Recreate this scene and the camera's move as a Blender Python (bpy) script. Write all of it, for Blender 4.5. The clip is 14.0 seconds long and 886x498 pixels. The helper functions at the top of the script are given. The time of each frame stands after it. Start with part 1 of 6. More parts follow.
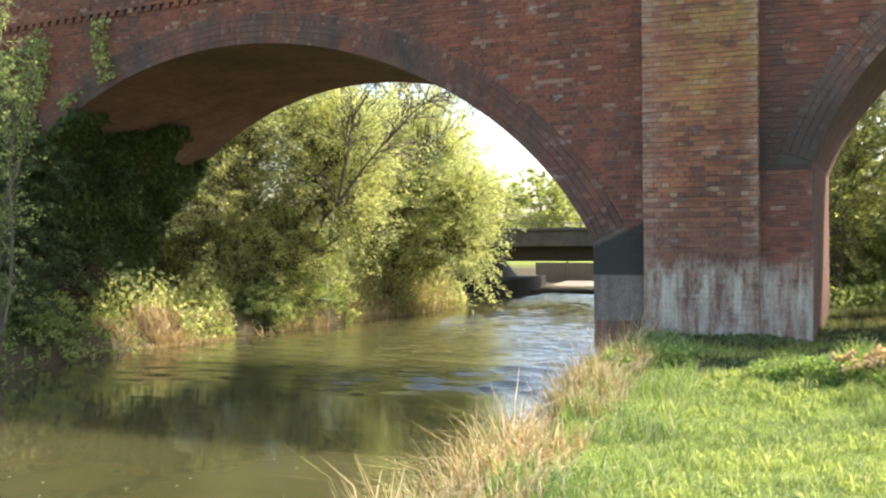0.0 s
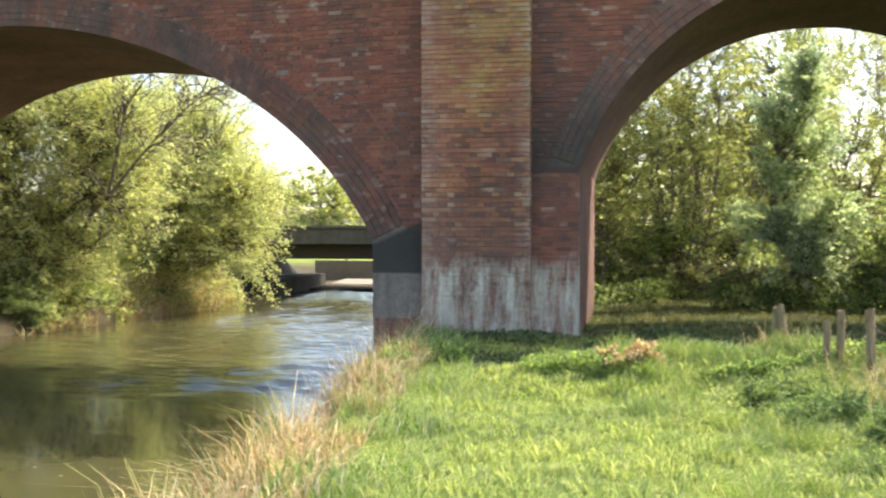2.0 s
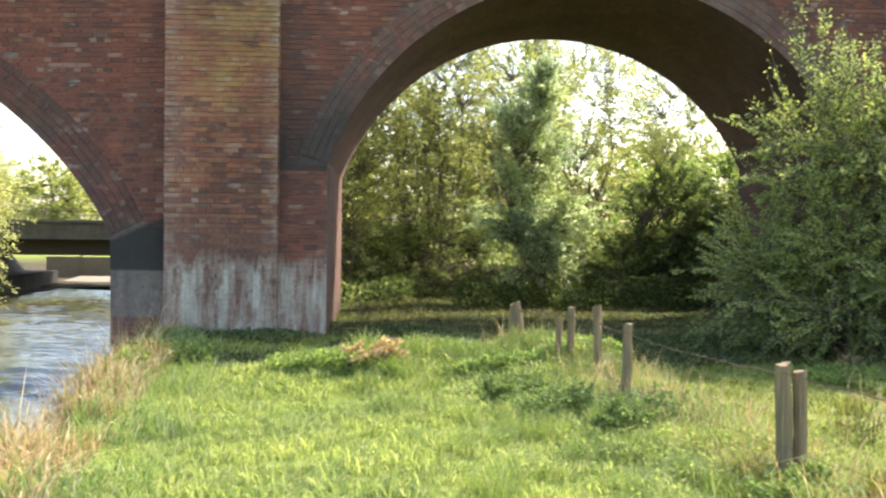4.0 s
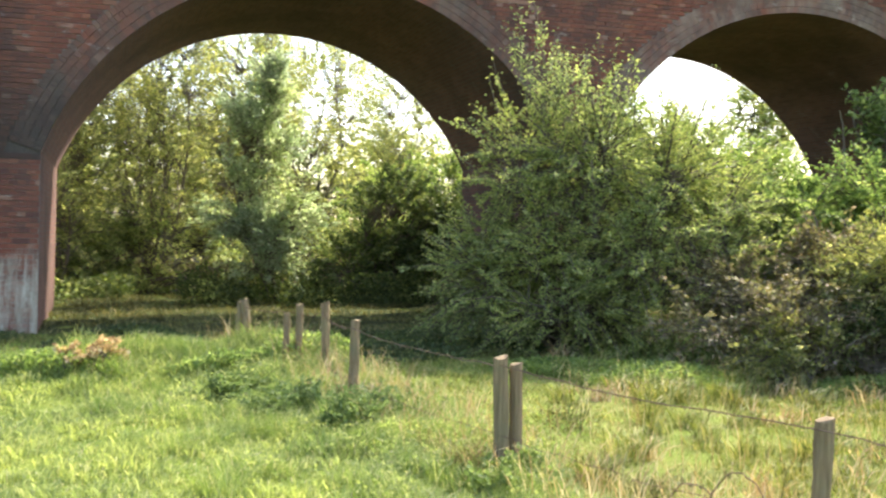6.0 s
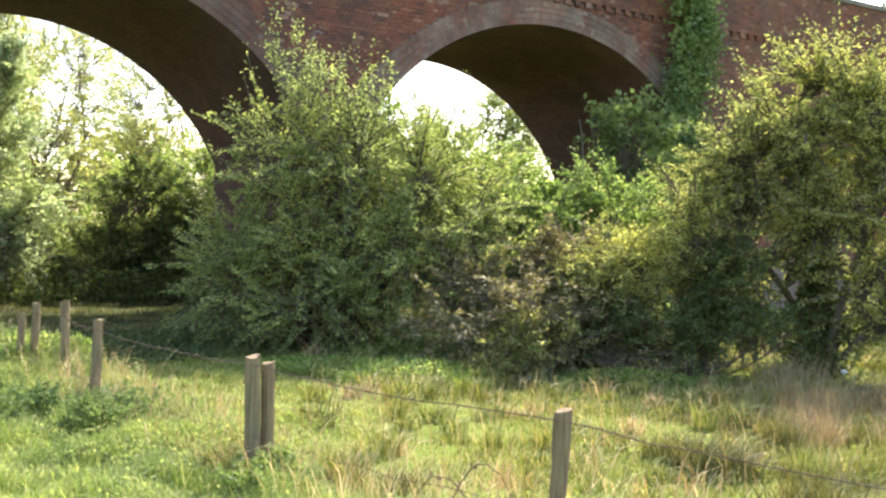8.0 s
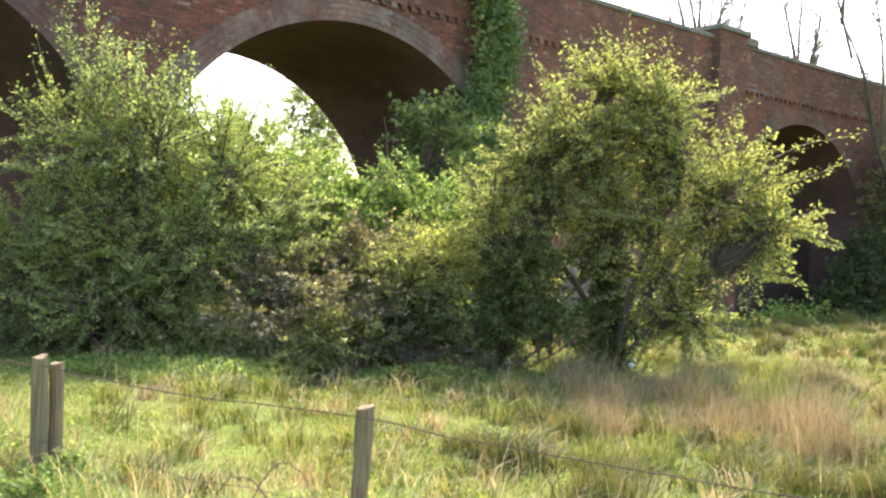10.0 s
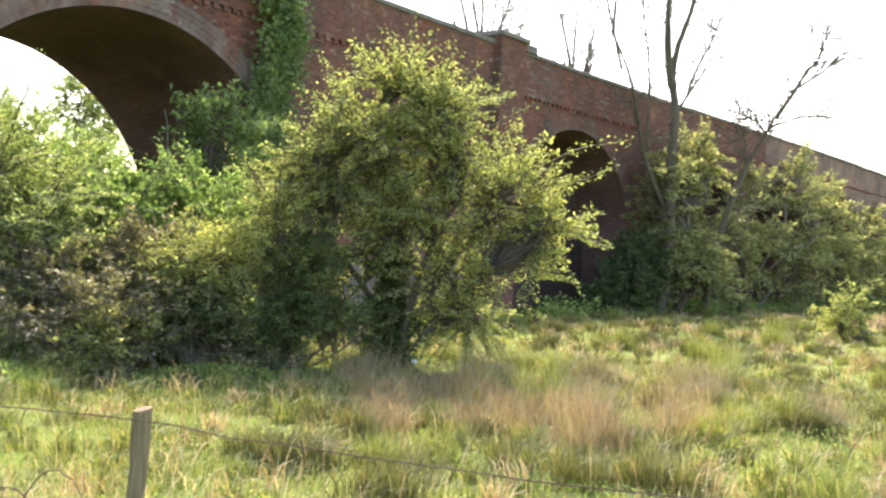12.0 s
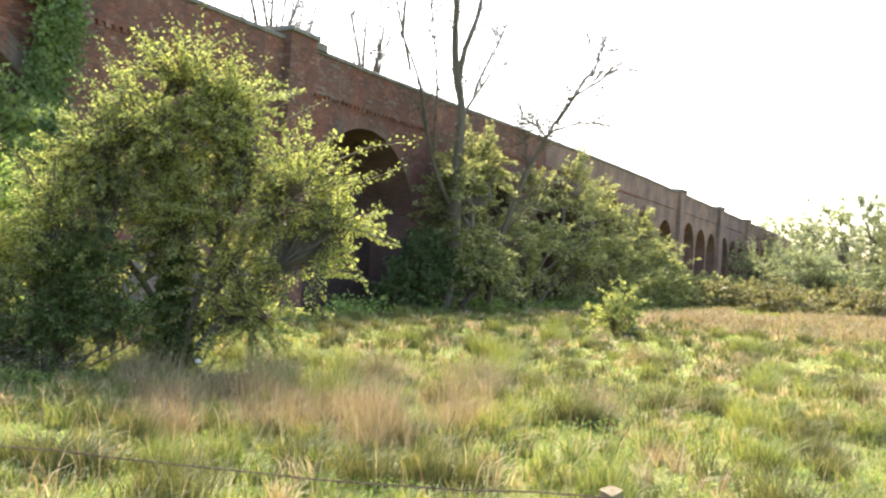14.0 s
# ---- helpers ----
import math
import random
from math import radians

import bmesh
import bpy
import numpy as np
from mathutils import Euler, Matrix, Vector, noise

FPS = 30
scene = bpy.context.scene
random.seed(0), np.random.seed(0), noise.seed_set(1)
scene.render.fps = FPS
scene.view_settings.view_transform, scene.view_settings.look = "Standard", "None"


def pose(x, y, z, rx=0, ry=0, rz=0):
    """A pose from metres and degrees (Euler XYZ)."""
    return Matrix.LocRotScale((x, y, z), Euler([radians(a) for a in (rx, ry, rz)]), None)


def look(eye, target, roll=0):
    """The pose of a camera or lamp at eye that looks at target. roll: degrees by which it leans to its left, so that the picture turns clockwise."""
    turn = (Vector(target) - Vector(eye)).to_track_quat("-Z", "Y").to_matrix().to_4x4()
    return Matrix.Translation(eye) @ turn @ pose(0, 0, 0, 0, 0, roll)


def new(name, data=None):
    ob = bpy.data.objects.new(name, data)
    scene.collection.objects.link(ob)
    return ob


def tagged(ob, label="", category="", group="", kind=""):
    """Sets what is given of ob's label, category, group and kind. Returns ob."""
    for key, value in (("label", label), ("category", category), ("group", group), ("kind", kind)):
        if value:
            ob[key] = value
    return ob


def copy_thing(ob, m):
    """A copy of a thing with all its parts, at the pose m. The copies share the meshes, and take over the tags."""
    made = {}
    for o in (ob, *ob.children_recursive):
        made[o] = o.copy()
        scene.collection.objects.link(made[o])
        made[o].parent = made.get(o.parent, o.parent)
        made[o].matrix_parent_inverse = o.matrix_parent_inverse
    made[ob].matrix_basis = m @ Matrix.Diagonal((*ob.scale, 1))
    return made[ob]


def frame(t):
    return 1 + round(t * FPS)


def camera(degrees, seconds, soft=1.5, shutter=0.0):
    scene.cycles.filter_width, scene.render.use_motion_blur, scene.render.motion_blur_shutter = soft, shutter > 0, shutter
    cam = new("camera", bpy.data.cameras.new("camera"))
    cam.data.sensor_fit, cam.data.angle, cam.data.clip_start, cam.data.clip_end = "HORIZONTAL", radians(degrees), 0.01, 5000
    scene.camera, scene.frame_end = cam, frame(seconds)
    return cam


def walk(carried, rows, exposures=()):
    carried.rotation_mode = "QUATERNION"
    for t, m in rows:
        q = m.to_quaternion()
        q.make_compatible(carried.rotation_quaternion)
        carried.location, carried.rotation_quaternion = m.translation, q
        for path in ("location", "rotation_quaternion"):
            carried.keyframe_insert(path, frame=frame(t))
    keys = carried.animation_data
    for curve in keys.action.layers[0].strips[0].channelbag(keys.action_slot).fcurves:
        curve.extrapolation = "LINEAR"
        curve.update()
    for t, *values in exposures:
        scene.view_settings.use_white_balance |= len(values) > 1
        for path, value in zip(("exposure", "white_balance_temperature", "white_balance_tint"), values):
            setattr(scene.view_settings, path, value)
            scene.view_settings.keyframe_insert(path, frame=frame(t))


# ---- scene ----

# ------------------------------------------------------------------ camera
cam = camera(46.05, 14.0, soft=2.2, shutter=0.35)
EYE = 1.6
TURNS = [
    (0.0, 89.20, 0.59, 22.82), (0.5, 89.16, 0.47, 20.43), (1.0, 89.12, 0.40, 17.82),
    (1.5, 89.07, 0.14, 14.78), (2.0, 89.02, -0.00, 10.76), (2.5, 88.99, -0.15, 7.68),
    (3.0, 88.98, -0.34, 4.05), (3.2, 88.99, -0.43, 2.56), (5.3, 89.03, -1.27, -12.55),
    (5.5, 89.05, -1.35, -14.18), (6.0, 89.12, -1.55, -17.88), (6.5, 89.19, -1.74, -21.52),
    (7.0, 89.28, -1.95, -25.33), (7.5, 89.38, -2.13, -28.72), (8.0, 89.47, -2.28, -31.34),
    (8.2, 89.50, -2.33, -32.48), (10.3, 89.86, -2.84, -43.73), (10.5, 89.91, -2.83, -44.84),
    (11.0, 90.02, -2.99, -47.58), (11.5, 90.14, -3.11, -50.69), (12.0, 90.29, -3.26, -53.88),
    (12.5, 90.45, -3.37, -57.05), (13.0, 90.59, -3.41, -59.98), (13.5, 90.74, -3.54, -62.76),
    (14.0, 90.89, -3.65, -65.51),
]
EXPOSURES = [(0.0, 1.93, 6900, 10), (3.0, 1.92, 6900, 10), (8.0, 2.04, 6900, 11), (14.0, 2.08, 6800, 11)]
walk(cam, [(t, pose(0, 0, EYE, rx, ry, rz)) for t, rx, ry, rz in TURNS], EXPOSURES)

# ------------------------------------------------------------------ light
SUN_AZ, SUN_EL = 55.0, 47.5
world = bpy.data.worlds.new("sky")
scene.world = world
world.use_nodes = True
wn = world.node_tree.nodes
sky = wn.new("ShaderNodeTexSky")
sky.sky_type = "NISHITA"
sky.sun_disc = False
sky.sun_elevation, sky.sun_rotation = radians(SUN_EL), radians(SUN_AZ)
sky.air_density, sky.dust_density, sky.ozone_density = 1.0, 2.5, 1.0
wn["Background"].inputs["Strength"].default_value = 0.15
world.node_tree.links.new(sky.outputs[0], wn["Background"].inputs["Color"])
sun = new("sun", bpy.data.lights.new("sun", "SUN"))
sun.data.energy, sun.data.angle, sun.data.color = 2.8, radians(0.6), (1.0, 0.94, 0.84)
sa, se = radians(SUN_AZ), radians(SUN_EL)
sun.matrix_basis = look((math.sin(sa) * math.cos(se) * 60, math.cos(sa) * math.cos(se) * 60, math.sin(se) * 60), (0, 0, 0))

# ------------------------------------------------------------------ materials
class Nodes:
    """A material's node tree, with short ways to add nodes."""
    def __init__(self, name):
        self.mat = bpy.data.materials.new(name)
        self.mat.use_nodes = True
        self.tree = self.mat.node_tree
        self.tree.nodes.clear()
        self.out = self.tree.nodes.new("ShaderNodeOutputMaterial")

    def link(self, a, b):
        self.tree.links.new(a, b)

    def put(self, socket, value):
        if isinstance(value, bpy.types.NodeSocket):
            self.link(value, socket)
        elif isinstance(value, (tuple, list)) and len(value) == 3 and socket.type == "RGBA":
            socket.default_value = (*value, 1)
        else:
            socket.default_value = value

    def node(self, kind, **inputs):
        n = self.tree.nodes.new("ShaderNode" + kind)
        for key, value in inputs.items():
            self.put(n.inputs[key.replace("_", " ")], value)
        return n

    def coords(self):
        return self.node("NewGeometry").outputs["Position"]

    def scaled(self, vec, s):
        n = self.node("Mapping")
        self.link(vec, n.inputs["Vector"])
        n.inputs["Scale"].default_value = s if isinstance(s, tuple) else (s, s, s)
        return n.outputs[0]

    def noise(self, vec, scale, detail=4.0, rough=0.6):
        n = self.node("TexNoise", Scale=scale, Detail=detail, Roughness=rough)
        self.link(vec, n.inputs["Vector"])
        return n.outputs["Fac"]

    def ramp(self, fac, stops):
        n = self.node("ValToRGB")
        el = n.color_ramp.elements
        while len(el) < len(stops):
            el.new(0.5)
        for e, (p, c) in zip(el, stops):
            e.position = p
            e.color = (*c, 1) if len(c) == 3 else c
        self.put(n.inputs[0], fac)
        return n.outputs[0]

    def step(self, fac, lo, hi):
        n = self.node("MapRange")
        self.put(n.inputs[0], fac)
        n.inputs[1].default_value, n.inputs[2].default_value = lo, hi
        return n.outputs[0]

    def math(self, op, a, b=0.0):
        n = self.tree.nodes.new("ShaderNodeMath")
        n.operation = op
        self.put(n.inputs[0], a)
        self.put(n.inputs[1], b)
        return n.outputs[0]

    def mix(self, fac, a, b, mode="MIX"):
        n = self.tree.nodes.new("ShaderNodeMix")
        n.data_type, n.blend_type = "RGBA", mode
        self.put(n.inputs[0], fac)
        self.put(n.inputs[6], a)
        self.put(n.inputs[7], b)
        return n.outputs[2]

    def bump(self, height, strength=0.4, distance=0.01):
        n = self.node("Bump", Strength=strength, Distance=distance)
        self.link(height, n.inputs["Height"])
        return n.outputs[0]

    def surface(self, color, rough=0.85, normal=None, metal=0.0, spec=0.3):
        b = self.node("BsdfPrincipled", Roughness=rough, Metallic=metal)
        self.put(b.inputs["Base Color"], color)
        b.inputs["Specular IOR Level"].default_value = spec
        if normal:
            self.link(normal, b.inputs["Normal"])
        self.link(b.outputs[0], self.out.inputs[0])
        return b


def leaf_material(name, stops, glow=0.5, rough=0.6, tint=(1.14, 1.20, 0.72)):
    """Leaves: each its own shade from stops, with light passing through."""
    n = Nodes(name)
    geo = n.node("NewGeometry")
    pos = geo.outputs["Position"]
    col = n.ramp(geo.outputs["Random Per Island"], stops)
    big = n.noise(pos, 0.9, 3)
    col = n.mix(n.step(big, 0.35, 0.7), n.mix(1.0, col, (0.78, 0.82, 0.85), "MULTIPLY"), n.mix(1.0, col, (1.2, 1.15, 0.95), "MULTIPLY"))
    front = n.surface(col, rough, spec=0.22)
    back = n.node("BsdfTranslucent")
    n.link(n.mix(1.0, col, tint, "MULTIPLY"), back.inputs["Color"])
    m = n.node("MixShader", Fac=glow)
    n.link(front.outputs[0], m.inputs[1])
    n.link(back.outputs[0], m.inputs[2])
    n.link(m.outputs[0], n.out.inputs[0])
    return n.mat


def bark_material(name, dark, light):
    n = Nodes(name)
    pos = n.coords()
    f = n.noise(n.scaled(pos, (1, 1, 0.25)), 14, 5)
    g = n.noise(pos, 1.7, 3)
    col = n.mix(n.step(g, 0.35, 0.7), n.ramp(f, [(0.3, dark), (0.7, light)]), n.ramp(f, [(0.3, light), (0.75, dark)]))
    n.surface(col, 0.9, n.bump(f, 0.6, 0.02))
    return n.mat


def limewash(n, pos, col):
    """Old limewash on the foot of the piers: ragged above, streaked and flaking."""
    sep = n.node("SeparateXYZ")
    n.link(pos, sep.inputs[0])
    rag = n.noise(n.scaled(pos, (4.5, 4.5, 0.7)), 1.0, 6, 0.7)
    level = n.math("ADD", sep.outputs["Z"], n.math("MULTIPLY", rag, -1.6))
    wash = n.math("SUBTRACT", 1.0, n.step(level, 0.22, 0.40))
    flake = n.step(n.noise(n.scaled(pos, (3.0, 3.0, 0.45)), 1.5, 8, 0.78), 0.60, 0.44)
    near = n.math("SUBTRACT", 1.0, n.step(sep.outputs["X"], 2.0, 3.0))
    washed = n.mix(n.step(n.noise(n.scaled(pos, (3.0, 3.0, 0.6)), 2.2, 7, 0.75), 0.35, 0.72), (0.60, 0.56, 0.47), (0.25, 0.215, 0.155))
    return n.mix(n.math("MULTIPLY", n.math("MULTIPLY", n.math("MULTIPLY", wash, flake), n.math("MULTIPLY", near, n.math("ADD", n.math("MULTIPLY", n.step(sep.outputs["X"], -3.38, -3.34), 0.82), 0.18))), 0.9), col, washed)


def springing_patches(n, pos, col):
    """Dark patches beside the pilaster, where the arches spring."""
    at = n.node("SeparateXYZ")
    n.link(pos, at.inputs[0])
    x, z = at.outputs["X"], at.outputs["Z"]
    edge = n.math("MULTIPLY", n.math("SUBTRACT", n.noise(pos, 4, 3), 0.5), 0.5)
    low = lambda q, a, b: n.math("SUBTRACT", 1.0, n.step(q, a, b))
    left_patch = n.math("MULTIPLY", n.math("MULTIPLY", n.step(x, -4.5, -4.45), low(x, -3.36, -3.33)), n.math("MULTIPLY", n.step(z, 0.92, 0.95), low(n.math("ADD", n.math("MULTIPLY", x, -0.45), z), 3.25, 3.33)))
    right_patch = n.math("MULTIPLY", n.math("MULTIPLY", n.step(x, -1.67, -1.64), low(n.math("ADD", x, edge), -0.6, 0.1)), n.math("MULTIPLY", n.step(z, 2.47, 2.50), low(n.math("ADD", z, edge), 3.0, 4.6)))
    return n.mix(n.math("MULTIPLY", n.math("MAXIMUM", left_patch, n.math("MULTIPLY", right_patch, 0.8)), 0.88), col, (0.040, 0.040, 0.036))


def brick_material(name, source, orange=0.0, grey=0.0, depth=1.0):
    """Weathered red brick; source: 'island' for joined bricks, 'object' for single ones."""
    n = Nodes(name)
    geo = n.node("NewGeometry")
    pos = geo.outputs["Position"]
    pick = geo.outputs["Random Per Island"] if source == "island" else n.node("ObjectInfo").outputs["Random"]
    red = n.ramp(pick, [(0.0, (0.15, 0.058, 0.042)), (0.12, (0.20, 0.068, 0.046)), (0.5, (0.24, 0.080, 0.052)), (0.85, (0.27, 0.095, 0.060)),
                        (0.97, (0.29, 0.115, 0.070)), (1.0, (0.30, 0.165, 0.115))])
    ochre = n.ramp(pick, [(0.0, (0.22, 0.085, 0.045)), (0.15, (0.34, 0.125, 0.060)), (0.5, (0.41, 0.165, 0.075)), (0.85, (0.45, 0.215, 0.095)),
                          (0.96, (0.46, 0.26, 0.12)), (1.0, (0.48, 0.33, 0.21))])
    patch = n.noise(pos, 0.7, 5, 0.65)
    col = n.mix(n.step(patch, 0.60 - 0.22 * orange, 0.80 - 0.18 * orange), red, ochre)
    # soot and damp in drifts, running down
    soot = n.noise(n.scaled(pos, (1.0, 1.0, 0.45)), 0.8, 7, 0.7)
    col = n.mix(n.math("MULTIPLY", n.step(soot, 0.42, 0.70), 0.72 - 0.35 * orange), col, (0.085, 0.062, 0.052))
    blot = n.noise(pos, 2.3, 6, 0.7)
    col = n.mix(n.math("MULTIPLY", n.step(blot, 0.50, 0.70), 0.45), col, (0.13, 0.075, 0.058))
    band = n.noise(n.scaled(pos, (1.1, 1.1, 13.0)), 1.0, 4, 0.6)
    col = n.mix(n.math("MULTIPLY", n.step(band, 0.52, 0.66), 0.22 + 0.40 * orange), col, (0.085, 0.045, 0.036))
    col = n.mix(n.math("MULTIPLY", n.step(band, 0.44, 0.30), 0.14 + 0.20 * orange), col, (0.46, 0.27, 0.16))
    # single bricks bleached or flaked pale, in loose clusters
    cluster = n.noise(n.scaled(pos, (1.0, 1.0, 1.4)), 1.1, 4, 0.6)
    worn = n.math("MULTIPLY", n.step(n.math("ADD", pick, n.math("MULTIPLY", cluster, 1.5)), 1.70, 1.80), 0.30)
    col = n.mix(worn, col, n.mix(blot, (0.40, 0.25, 0.18), (0.46, 0.38, 0.32)))
    burnt = n.math("MULTIPLY", n.step(n.math("ADD", n.math("FRACT", n.math("MULTIPLY", pick, 7.3)), n.math("MULTIPLY", soot, 1.2)), 1.42, 1.48), 0.6)
    col = n.mix(burnt, col, (0.075, 0.048, 0.044))
    grain = n.noise(pos, 45, 4)
    col = n.mix(n.math("MULTIPLY", n.step(grain, 0.40, 0.75), 0.3), col, (0.12, 0.07, 0.055))
    if grey:
        col = n.mix(n.math("MULTIPLY", n.step(n.noise(n.scaled(pos, (1.6, 1.6, 0.6)), 1.2, 6, 0.7), 0.30, 0.62), grey), col, n.mix(n.step(blot, 0.4, 0.65), tuple(depth * k for k in (0.158, 0.124, 0.100)), tuple(depth * k for k in (0.088, 0.066, 0.054))))
    # salts and lichen, pale and blotchy
    pale = n.noise(n.scaled(pos, (1.0, 1.0, 2.2)), 2.6, 7, 0.75)
    col = n.mix(n.math("MULTIPLY", n.step(pale, 0.60, 0.70), 0.7), col, (0.42, 0.36, 0.31))
    if orange:
        # pinkish on the weather side, ochre lichen high up, brown damp above the limewash
        up = n.node("SeparateXYZ")
        n.link(pos, up.inputs[0])
        mott = n.noise(n.scaled(pos, (1.6, 1.6, 2.6)), 1.6, 6, 0.7)
        side = n.math("SUBTRACT", 1.0, n.step(n.math("ADD", up.outputs["X"], n.math("MULTIPLY", mott, 0.8)), -2.75, -2.35))
        col = n.mix(n.math("MULTIPLY", n.math("MULTIPLY", side, n.step(mott, 0.36, 0.62)), 0.55), col, (0.36, 0.185, 0.145))
        high = n.math("MULTIPLY", n.step(n.math("ADD", up.outputs["Z"], mott), 3.7, 4.3), n.step(mott, 0.42, 0.60))
        col = n.mix(n.math("MULTIPLY", n.math("MULTIPLY", high, n.math("SUBTRACT", 1.0, n.math("MULTIPLY", side, 0.8))), 0.55), col, (0.38, 0.25, 0.085))
        wet = n.math("SUBTRACT", 1.0, n.step(n.math("ADD", up.outputs["Z"], mott), 2.0, 2.7))
        col = n.mix(n.math("MULTIPLY", wet, 0.5), col, (0.16, 0.095, 0.075))
        # the arrises of the pilaster, scuffed pale
        along = n.node("SeparateXYZ")
        n.link(pos, along.inputs[0])
        rim = n.step(n.math("ABSOLUTE", n.math("ADD", along.outputs["X"], 2.5)), 0.58, 0.82)
        scuff = n.step(n.noise(n.scaled(pos, (3.0, 3.0, 7.0)), 1.0, 5, 0.7), 0.46, 0.60)
        col = n.mix(n.math("MULTIPLY", n.math("MULTIPLY", rim, scuff), 0.6), col, (0.40, 0.30, 0.235))
    col = limewash(n, pos, col)
    col = springing_patches(n, pos, col)
    n.surface(col, 0.92, n.bump(grain, 0.5, 0.004), spec=0.2)
    return n.mat


def mortar_material():
    n = Nodes("old_mortar")
    pos = n.coords()
    f = n.noise(pos, 20, 6, 0.65)
    soot = n.noise(n.scaled(pos, (1.0, 1.0, 0.45)), 0.8, 7, 0.7)
    col = n.mix(n.math("MULTIPLY", n.step(soot, 0.42, 0.70), 0.8), n.ramp(f, [(0.3, (0.13, 0.10, 0.085)), (0.75, (0.30, 0.24, 0.20))]), (0.07, 0.055, 0.048))
    col = limewash(n, pos, col)
    col = springing_patches(n, pos, col)
    n.surface(col, 0.95, n.bump(f, 0.5, 0.01), spec=0.1)
    return n.mat


def brick_pattern_material(name, dark, light, mortar, uv):
    """Brickwork too far off or too dark for single bricks."""
    n = Nodes(name)
    pos = n.coords()
    if uv:
        vec = n.node("UVMap").outputs[0]
    else:
        s = n.node("SeparateXYZ")
        n.link(pos, s.inputs[0])
        c = n.node("CombineXYZ")
        n.link(s.outputs["X"], c.inputs["X"])
        n.link(s.outputs["Z"], c.inputs["Y"])
        vec = c.outputs[0]
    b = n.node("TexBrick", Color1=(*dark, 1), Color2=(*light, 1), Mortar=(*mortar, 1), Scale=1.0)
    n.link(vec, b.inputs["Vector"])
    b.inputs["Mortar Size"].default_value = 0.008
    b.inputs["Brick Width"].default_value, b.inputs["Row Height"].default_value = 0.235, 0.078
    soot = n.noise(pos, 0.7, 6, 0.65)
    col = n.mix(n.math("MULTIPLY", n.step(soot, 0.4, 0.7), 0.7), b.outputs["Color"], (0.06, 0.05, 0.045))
    pale = n.noise(pos, 2.5, 6, 0.7)
    col = n.mix(n.math("MULTIPLY", n.step(pale, 0.6, 0.75), 0.3), col, (0.35, 0.31, 0.27))
    n.surface(col, 0.92, n.bump(n.math("SUBTRACT", 1.0, b.outputs["Fac"]), 0.5, 0.01), spec=0.2)
    return n.mat


def stone_material(name, dark, light, scale=6.0):
    n = Nodes(name)
    pos = n.coords()
    f = n.noise(pos, scale, 6, 0.65)
    g = n.noise(n.scaled(pos, (2.0, 2.0, 0.4)), 1.3, 4)
    col = n.mix(n.step(g, 0.4, 0.7), n.ramp(f, [(0.3, dark), (0.7, light)]), n.ramp(f, [(0.35, dark), (0.95, light)]))
    n.surface(col, 0.9, n.bump(f, 0.5, 0.01))
    return n.mat


def ground_material():
    n = Nodes("meadow_ground")
    pos = n.coords()
    fine = n.noise(pos, 26, 6, 0.7)
    mid = n.noise(pos, 1.6, 5, 0.6)
    big = n.noise(pos, 0.22, 4)
    green = n.ramp(fine, [(0.25, (0.085, 0.13, 0.022)), (0.5, (0.185, 0.25, 0.045)), (0.8, (0.33, 0.37, 0.09))])
    dry = n.ramp(fine, [(0.25, (0.13, 0.13, 0.04)), (0.55, (0.27, 0.27, 0.09)), (0.85, (0.42, 0.38, 0.17))])
    sep = n.node("SeparateXYZ")
    n.link(pos, sep.inputs[0])
    rough_side = n.step(n.math("ADD", sep.outputs["X"], n.math("MULTIPLY", sep.outputs["Y"], 0.15)), 2.0, 4.5)
    amount = n.math("MULTIPLY", n.step(n.math("ADD", mid, n.math("MULTIPLY", big, 0.6)), 0.62, 0.95), n.math("ADD", n.math("MULTIPLY", rough_side, 0.6), 0.3))
    col = n.mix(amount, green, dry)
    col = n.mix(n.math("MULTIPLY", n.step(n.noise(pos, 3.1, 6, 0.7), 0.45, 0.68), 0.3), col, n.mix(fine, (0.05, 0.085, 0.02), (0.13, 0.15, 0.05)))
    # ground under the arches, with their shade put into its colour
    arch_shade = n.math("MULTIPLY", n.step(n.math("ADD", sep.outputs["Y"], mid), 15.6, 16.8), n.math("SUBTRACT", 1.0, n.step(n.math("ADD", sep.outputs["Y"], mid), 24.0, 26.0)))
    col = n.mix(n.math("MULTIPLY", arch_shade, n.step(mid, 0.30, 0.50)), col, n.ramp(fine, [(0.3, (0.030, 0.042, 0.014)), (0.7, (0.075, 0.090, 0.032))]))
    # bare wet mud down the banks
    mud = n.math("SUBTRACT", 1.0, n.step(sep.outputs["Z"], -0.75, -0.35))
    col = n.mix(mud, col, n.ramp(fine, [(0.3, (0.05, 0.04, 0.025)), (0.7, (0.12, 0.10, 0.06))]))
    n.surface(col, 0.95, n.bump(n.math("ADD", fine, mid), 0.8, 0.06), spec=0.1)
    return n.mat


